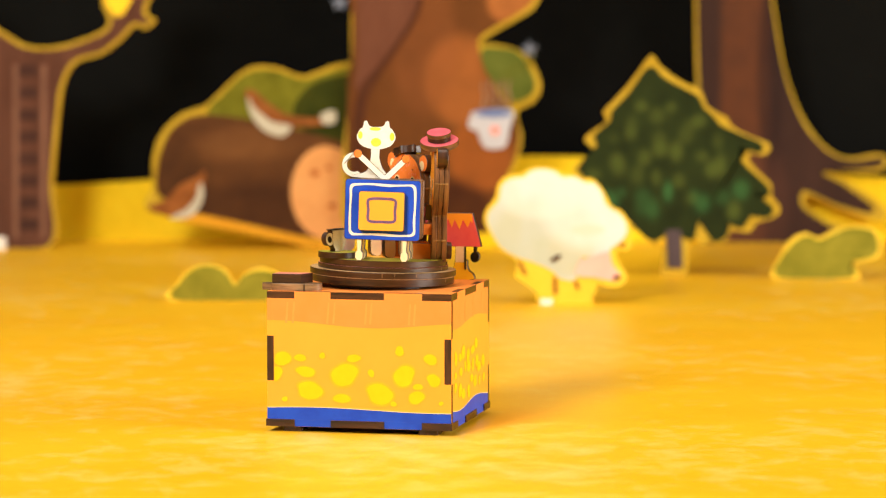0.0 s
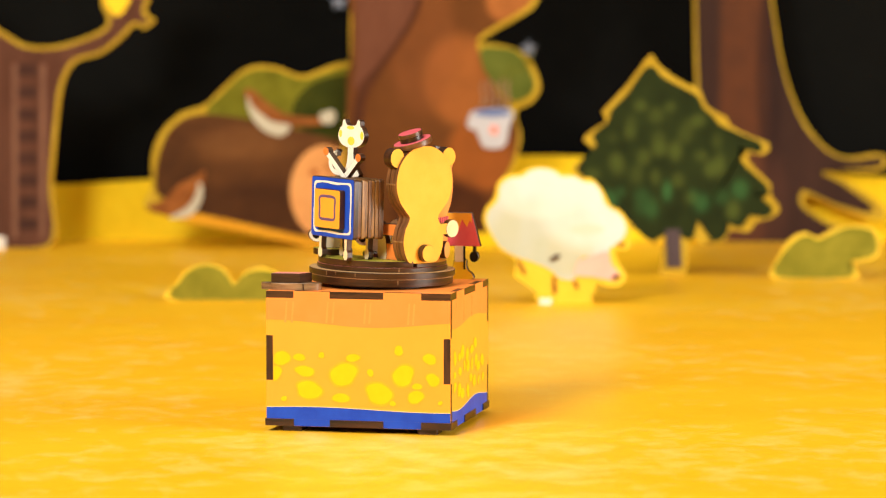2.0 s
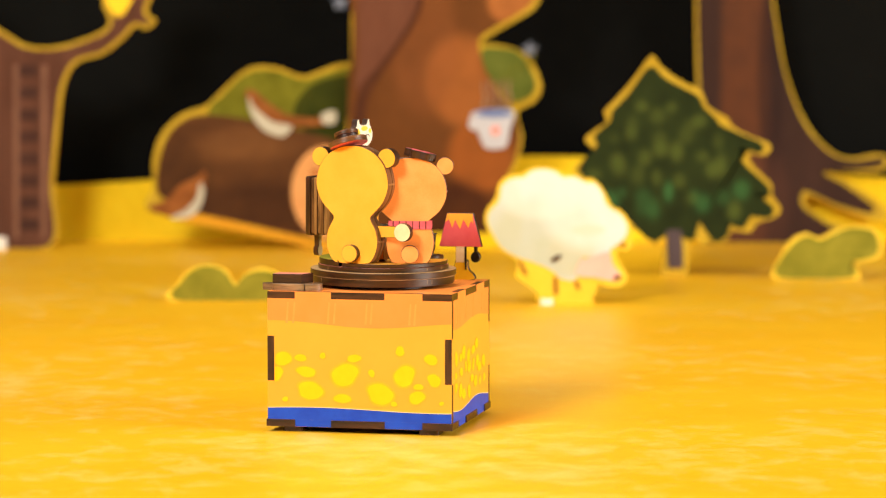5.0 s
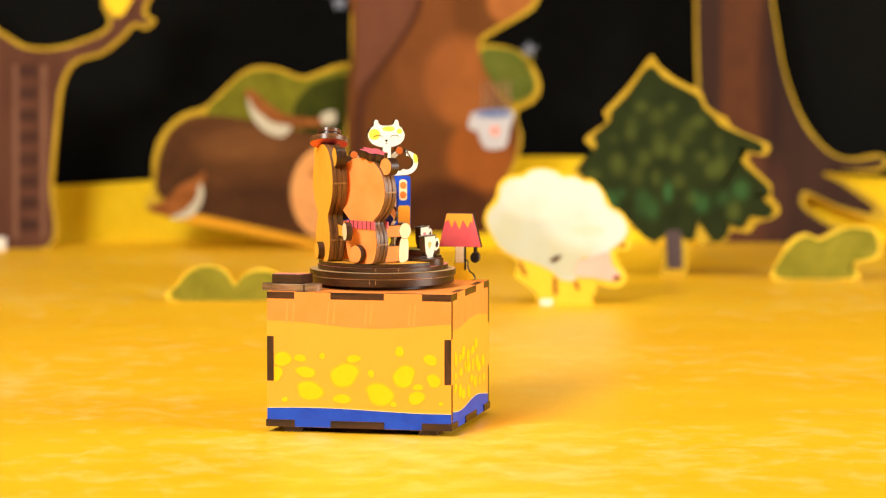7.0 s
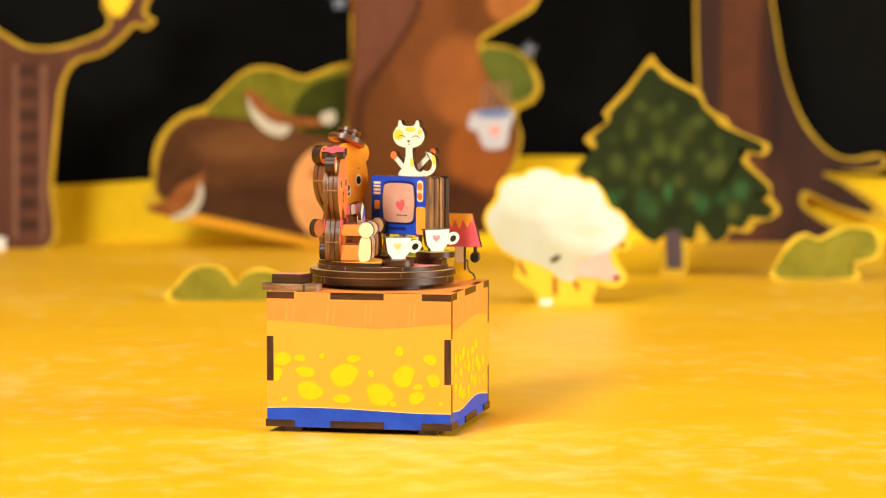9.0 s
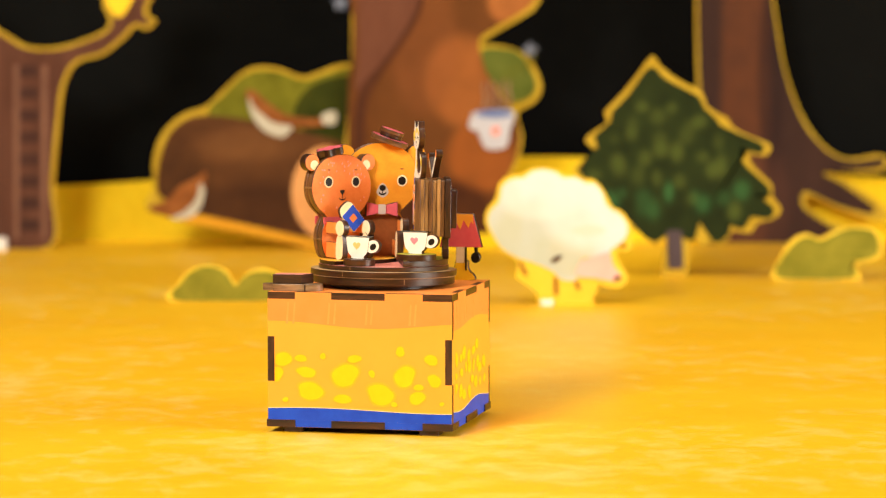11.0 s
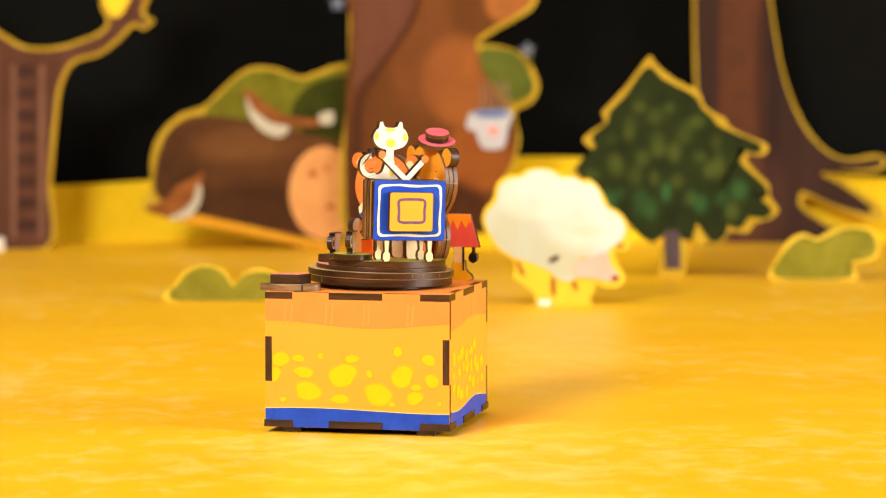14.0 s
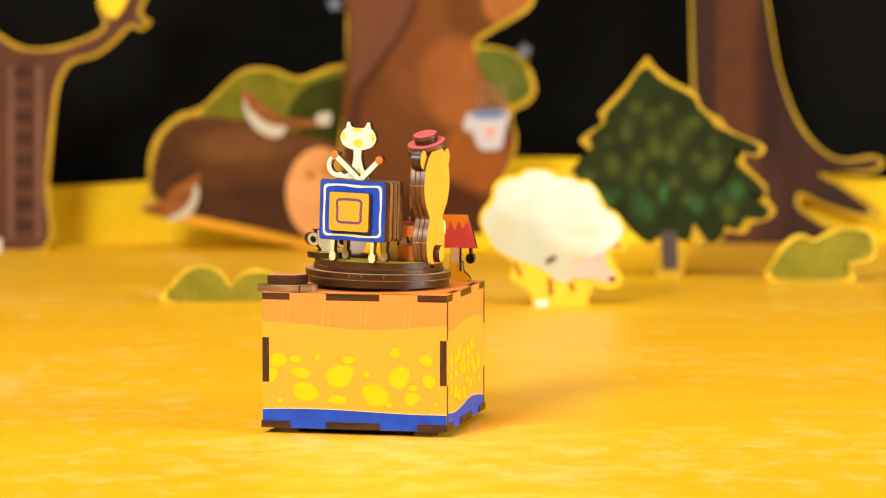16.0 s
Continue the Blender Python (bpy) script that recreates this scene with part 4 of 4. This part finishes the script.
def orange_bear():
    b = thing("orange_bear_toy", pose(0, 0, 0), "layered plywood toy bear, orange, holding a book", "toy bear")
    line = smooth(mirrored([(5.0, 0), (7.4, 1.0), (8.8, 4.4), (9.3, 8), (8.8, 12), (7.2, 15.6), (7.6, 17.0), (11.4, 20.4), (13.8, 25.0), (14.1, 29.6), (12.6, 34.6), (9.2, 38.6), (4.4, 40.8), (0, 41.2)]), 3)
    body = stack("body", line, -3.0, 3, 2.0, [FACE_O, SKIN_O, MID], b)
    for s in (-1, 1):
        ear = disc_on(b, "ear", s * 13.4, 38.0, 3.4, -2.0, 2.0, [FACE_O, SKIN_O, CHAR])
        part("inner_ear", cut(oval(s * 12.4, 37.0, 1.9, 1.9, 16), -2.06, -2.005, mats=(0, 0, 0)), CREAM, ear)
    ticks(body, ((14.1, 28.0), (9.3, 7.6)))
    face(body, -3.02, 6.5, 30.3, 0.3, 26.0, False)
    rng = random.Random(8)
    bm = bmesh.new()
    for k in range(60):
        a = rng.uniform(0.25, 2.9)
        r = rng.uniform(0.55, 0.93)
        x, z = 13.6 * r * math.cos(a) * (1 if k % 2 else -1), 27.5 + 12.5 * r * math.sin(a * (1 if k % 4 else -1))
        slab(bm, oval(x, z, 0.22, 0.42, 7), -3.06, -3.005, mats=(0, 0, 0))
    tagged(part("freckles", bm, SALMON, body), kind="stuff")
    collar = part("collar", cut([(-8.4, 13.4), (8.4, 13.4), (8.4, 16.6), (-8.4, 16.6)], 3.02, 3.4, mats=(0, 0, 0)), PINK, b, "rose collar with dark seams")
    part("collar_front", cut([(-8.6, 13.6), (8.6, 13.6), (8.6, 16.4), (-8.6, 16.4)], -3.6, -3.05, mats=(0, 0, 0)), PINK, b)
    for x in (-6.3, -3.8, -1.2, 1.4, 4.0, 6.4):
        part("seam", cut([(x, 13.4), (x + 0.35, 13.4), (x + 0.35, 16.6), (x, 16.6)], 3.4, 3.48, mats=(0, 0, 0)), RUNG, collar)
    disc_on(b, "tail", 0.0, 3.8, 3.5, 3.5, 6.0, [SKIN_O, SKIN_O, CHAR])
    for s in (-1, 1):
        limb("leg", b, s * 6.0, 3.6, 8.6, 6.2, LIMB_O, CREAM, big=True)
        limb("arm", b, s * 6.2, 12.4, 8.8, 4.6, LIMB_O, CREAM)
    book = part("book", cut(rounded(-3.6, -4.4, 3.6, 4.4, 0.5), -1.0, 1.0), [BLUE, BLUE, CREAM], b, "small blue book", m=pose(0.0002, -0.0102, 0.0162, 0, -43, 0))
    part("cover_patch", cut(rounded(-1.4, -1.2, 1.4, 1.4, 0.3), -1.07, -1.005, mats=(0, 0, 0)), FACE_O, book)
    part("page", cut(smooth([(-3.4, 3.0), (3.4, 3.6), (3.0, 6.4), (0.4, 7.2), (-2.6, 6.6)], 4), -0.7, 0.7), [CREAM, CREAM, CHAR], book)
    bow = [(5.4 * (1 + 0.16 * math.cos(6 * a)) * math.cos(a), 4.6 * (1 + 0.16 * math.cos(6 * a)) * math.sin(a)) for a in (2 * math.pi * i / 48 for i in range(48))]
    part("hair_bow", cut(bow, 0, 3.0, flat=True), [CHAR_F, PINK, CHAR_F], b, "pink scalloped hair bow", m=pose(-0.0034, 0, 0.0408, 0, -13, 0))
    return b


def television():
    t = thing("toy_television", pose(0, 0, 0), "layered plywood toy television, blue with round screen", "television")
    x0, x1, z0, z1 = -14.7, 14.7, 9.2, 32.6
    plate = rounded(x0, z0, x1, z1, 1.2)
    part("front_plate", cut(plate, -7.1, -4.75), [BLUE, CHAR, MID], t)
    for k in range(6):
        d = (0.2, 0.6, 0.35, 0.7, 0.25, 0.55)[k]
        part("ply", cut(rounded(x0 + d, z0 + d, x1 - d, z1 - d, 0.8), -4.7 + 1.57 * k, -3.19 + 1.57 * k), [CHAR, CHAR, PALE if k in (0, 1, 3, 4) else MID], t)
    back = part("back_plate", cut(plate, 4.75, 7.1), [CHAR, BLUE, CHAR], t, "blue back with a white line")
    line = [p for a, b in zip(*(lambda q: (q, q[1:] + q[:1]))(rounded(x0 + 1.7, z0 + 1.6, x1 - 1.7, z1 - 1.6, 1.8))) for p in ((a[0] + (b[0] - a[0]) * k / 6, a[1] + (b[1] - a[1]) * k / 6) for k in range(6))]
    line = [(x + 0.12 * math.sin(0.4 * z + 1), z + 0.16 * math.sin(0.35 * x)) for x, z in line]
    inner = [(x * (1 - 0.066 - 0.008 * math.sin(0.5 * z)), 20.9 + (z - 20.9) * (1 - 0.085 - 0.018 * math.sin(0.4 * x + 2))) for x, z in line]
    part("white_line", ring(bmesh.new(), line, inner, 7.105, 7.18), WHITE, back)
    knob = part("back_panel", cut(rounded(-8.8, 12.9, 9.0, 28.1, 1.0), 7.2, 9.6), [BOX_AMBER, BOX_AMBER, CHAR], t, "amber raised back panel")
    line = smooth([(-5.3, 16.4), (0, 15.9), (5.3, 16.4), (5.7, 20.8), (5.5, 25.2), (0, 25.9), (-5.5, 25.2), (-5.7, 20.8)], 6)
    part("purple_line", ring(bmesh.new(), line, inset(line, 1.05), 9.605, 9.68), PURPLE, knob)
    for x in (-8.8, 8.8):
        for y in (-4.6, 5.4):
            leg = [(x - 1.1, 9.6), (x - 0.8, 4.9), (x - 1.5, 4.0), (x - 1.6, 2.1), (x - 0.8, 0.95), (x + 0.8, 0.95), (x + 1.6, 2.1), (x + 1.5, 4.0), (x + 0.8, 4.9), (x + 1.1, 9.6)]
            part("leg", cut(leg, y - 1.2, y + 1.2), [CREAM, CREAM, CHAR], t)
    f = -7.1
    glass = smooth([(-6.6, 14.6), (0.4, 14.1), (7.4, 14.6), (8.5, 18.0), (8.8, 22.0), (8.5, 26.2), (7.4, 29.2), (0.4, 29.8), (-6.6, 29.2), (-7.7, 26.2), (-8.0, 22.0), (-7.7, 18.0)], 4)
    part("screen_surround", cut(inset(glass, -0.9), f - 0.06, f - 0.005, mats=(0, 0, 0)), NAVY, t)
    scr = part("screen", cut(glass, f - 0.5, f - 0.07, mats=(0, 0, 0)), SCREEN, t, "pale pink screen with a red heart")
    heart = [(1.0 + 0.19 * 16 * math.sin(a) ** 3 * 0.95, 21.6 + 0.19 * (13 * math.cos(a) - 5 * math.cos(2 * a) - 2 * math.cos(3 * a) - math.cos(4 * a))) for a in (2 * math.pi * i / 30 for i in range(30))]
    lean = radians(-14)
    heart = [(1.6 + ((x - 1.0) * math.cos(lean) + (z - 21.6) * math.sin(lean)) * 0.82, 20.9 + (-(x - 1.0) * math.sin(lean) + (z - 21.6) * math.cos(lean)) * 0.95) for x, z in heart]
    part("heart", cut(heart, f - 0.56, f - 0.505, mats=(0, 0, 0)), RED, scr)
    part("small_heart", cut(oval(5.0, 19.8, 0.8, 0.9, 12), f - 0.56, f - 0.505, mats=(0, 0, 0)), SALMON, scr)
    for k in range(4):
        part("caption_bar", cut([(-0.6 + 1.5 * k, 16.8), (0.5 + 1.5 * k, 16.8), (0.5 + 1.5 * k, 17.2), (-0.6 + 1.5 * k, 17.2)], f - 0.56, f - 0.505, mats=(0, 0, 0)), UMBER, scr)
    for k in range(4):
        part("speaker_bar", cut(rounded(-13.4, 25.0 + 1.4 * k, -9.6, 25.9 + 1.4 * k, 0.3), f - 0.08, f - 0.005, mats=(0, 0, 0)), CREAM, t)
    part("amber_button", cut(rounded(-12.8, 19.0, -10.0, 22.6, 0.5), f - 0.08, f - 0.005, mats=(0, 0, 0)), BOX_AMBER, t)
    dial = part("dial_panel", cut(rounded(10.0, 22.6, 13.2, 31.0, 1.2), f - 0.08, f - 0.005, mats=(0, 0, 0)), CREAM, t)
    for z in (24.9, 28.7):
        part("dial", cut(oval(11.6, z, 1.25, 1.4, 16), f - 0.5, f - 0.085, mats=(0, 0, 0)), FACE_O, dial)
    part("speaker_panel", cut(rounded(9.6, 9.6, 14.4, 20.6, 1.0), f - 0.08, f - 0.005, mats=(0, 0, 0)), BOX_AMBER, t)
    part("slot", cut([(-5, 11.0), (4, 11.0), (4, 12.2), (-5, 12.2)], f - 0.08, f - 0.005, mats=(0, 0, 0)), NAVY, t)
    return t


def cat():
    """The little cat on the television; z from the television's top."""
    c = thing("cat_figure", pose(0, 0, 0), "flat white wooden cat with yellow spots and orange paws", "cat figure")
    head = smooth([(-5.6, 12.4), (0, 11.0), (5.6, 12.4), (7.7, 15.8), (6.4, 19.0), (5.4, 19.8), (4.9, 22.0), (3.6, 22.2), (2.6, 20.4), (0, 20.0), (-2.6, 20.4), (-3.6, 22.2), (-4.9, 22.0), (-5.4, 19.8), (-6.4, 19.0), (-7.7, 15.8)], 4)
    h = part("head", cut(head, -1.2, 1.2), [WHITE, WHITE, CHAR], c)
    body = smooth([(-4.6, 0.0), (8.4, 0.0), (8.8, 1.0), (4.0, 2.4), (2.6, 5.0), (2.0, 8.4), (1.7, 12.4), (-1.4, 12.4), (-1.6, 8.0), (-2.8, 4.0)], 4)
    b = part("body", cut(body, -1.15, 1.15), [WHITE, WHITE, CHAR], c)
    arc = [(8.3 + 4.9 * math.cos(a), 5.0 + 4.9 * math.sin(a)) for a in np.linspace(-2.3, 1.75, 16)] + [(8.1, 10.4)]
    inner = [(8.3 + 2.7 * math.cos(a), 5.0 + 2.7 * math.sin(a)) for a in np.linspace(1.7, -2.1, 14)]
    part("tail", cut(arc + inner, -1.1, 1.1), [WHITE, WHITE, CHAR], c)
    for x, z, rx, rz in ((-4.9, 16.4, 2.3, 2.2), (0.9, 18.6, 2.6, 1.0), (5.4, 17.6, 1.1, 1.0)):
        part("spot", cut(oval(x, z, rx, rz, 18), -1.26, -1.205, mats=(0, 0, 0)), SPOT, h)
    part("spot", cut(oval(12.0, 6.6, 0.9, 2.0, 14, 10), -1.16, -1.105, mats=(0, 0, 0)), SPOT, c)
    for x, z, rx, rz in ((0.0, 13.9, 2.0, 1.7), (-6.2, 16.2, 0.9, 1.6), (6.2, 16.6, 0.9, 1.5), (0.4, 19.1, 2.2, 0.7)):
        part("spot", cut(oval(x, z, rx, rz, 18), 1.205, 1.26, mats=(0, 0, 0)), SPOT, h)
    part("spot", cut(oval(1.6, 5.4, 0.8, 1.8, 14), -1.22, -1.155, mats=(0, 0, 0)), SPOT, b)
    part("spot", cut(oval(-0.6, 2.6, 0.9, 1.6, 14), 1.155, 1.22, mats=(0, 0, 0)), SPOT, b)
    for s in (-1, 1):
        curve = [(s * 3.4 + 1.9 * math.cos(a), 15.0 + 1.2 * math.sin(a)) for a in np.linspace(0.3, math.pi - 0.3, 9)]
        part("eye_line", cut(curve + [(x, z - 0.3) for x, z in reversed(curve)], -1.27, -1.205, mats=(0, 0, 0)), INK, h)
    part("nose", cut(smooth([(-0.6, 14.2), (0.6, 14.2), (0, 13.3)], 3), -1.27, -1.205, mats=(0, 0, 0)), INK, h)
    part("mouth", cut(oval(0.1, 12.7, 0.45, 0.2, 8), -1.27, -1.205, mats=(0, 0, 0)), INK, h)
    # the forelegs: a V behind the body
    arms = part("foreleg", cut([(-5.4, 0), (-1.8, 0), (7.5, 8.4), (5.8, 10.0)], 5.6, 8.0), [WHITE, WHITE, CHAR], c)
    part("paw", cut(oval(7.0, 9.6, 1.7, 1.7, 18), 5.5, 8.1), [FACE_O, FACE_O, CHAR], arms)
    arms = part("foreleg", cut([(-5.6, 0.02), (-2.2, 0.02), (-10.6, 8.5), (-12.2, 6.8)], 5.6, 7.95), [WHITE, WHITE, CHAR], c)
    part("paw", cut(oval(-11.7, 8.0, 1.7, 1.7, 18), 5.5, 8.1), [FACE_O, FACE_O, CHAR], arms)
    return c


def cup(mark, label):
    c = thing("flat_cup", pose(0, 0, 0), label, "cup", "cups on the turntable")
    part("bowl", cut(smooth([(-2.6, 0), (2.8, 0), (3.0, 0.9), (4.5, 2.8), (5.3, 8.2), (5.0, 8.5), (-5.0, 8.5), (-5.3, 8.2), (-4.5, 2.8), (-3.0, 0.9)], 4), -1.2, 1.2), [WHITE, WHITE, CHAR], c)
    h = part("handle", cut(oval(6.6, 5.0, 3.2, 2.6, 22, 20), -1.1, 1.1), [WHITE, WHITE, CHAR], c)
    part("handle_hole", cut(oval(6.9, 4.9, 1.5, 1.2, 16, 40), -1.17, 1.17, mats=(0, 0, 0)), INK, h)
    heart = [(-0.4 + 0.105 * 16 * math.sin(a) ** 3, 5.2 + 0.105 * (13 * math.cos(a) - 5 * math.cos(2 * a) - 2 * math.cos(3 * a) - math.cos(4 * a))) for a in (2 * math.pi * i / 26 for i in range(26))]
    part("printed_heart", cut(heart, -1.27, -1.205, mats=(0, 0, 0)), mark, c)
    return c


room()
table()
backdrop()
oak()
log()
big_tree()
right_tree()
hill()
fir()
sheep()
bushes()
music_box()
table_lamp()

# each rider with its seat on the turntable: x, y, z in mm and the turn in degrees
RIDERS = [(turntable(), 0, 0, 0, 0), (television(), 2.0, -18.9, DECK, 179), (cat(), -2.7, -13.4, DECK + 32.65, 187),
          (yellow_bear(), 21.1, 1.6, DECK, 279), (orange_bear(), 8.3, 18.7, DECK, 304),
          (cup(HONEY_PALE, "flat white wooden cup with a honey-coloured heart"), -16.4, 10.0, 66.15, 239),
          (cup(ROSE_PALE, "flat white wooden cup with a pink heart, on the raised pad"), -17.2, -12.3, 68.35, 244)]


PIVOT = 0.0585
LEAN = AXIS @ pose(0, 0, PIVOT, 0, 0.8, 0)


def motions():
    """The turntable runs clockwise, one turn in about fifteen seconds, a little out of true, and carries all its riders."""
    for ob, x, y, z, turn in RIDERS:
        seat = pose(0, 0, 0, 0, 0.8, 0) @ pose(x / 1000, y / 1000, z / 1000 - PIVOT, 0, 0, turn)
        walk(ob, [(t / 2, LEAN @ pose(0, 0, 0, 0, 0, -(4.97 + 23.896 * t / 2)) @ seat) for t in range(33)])


motions()
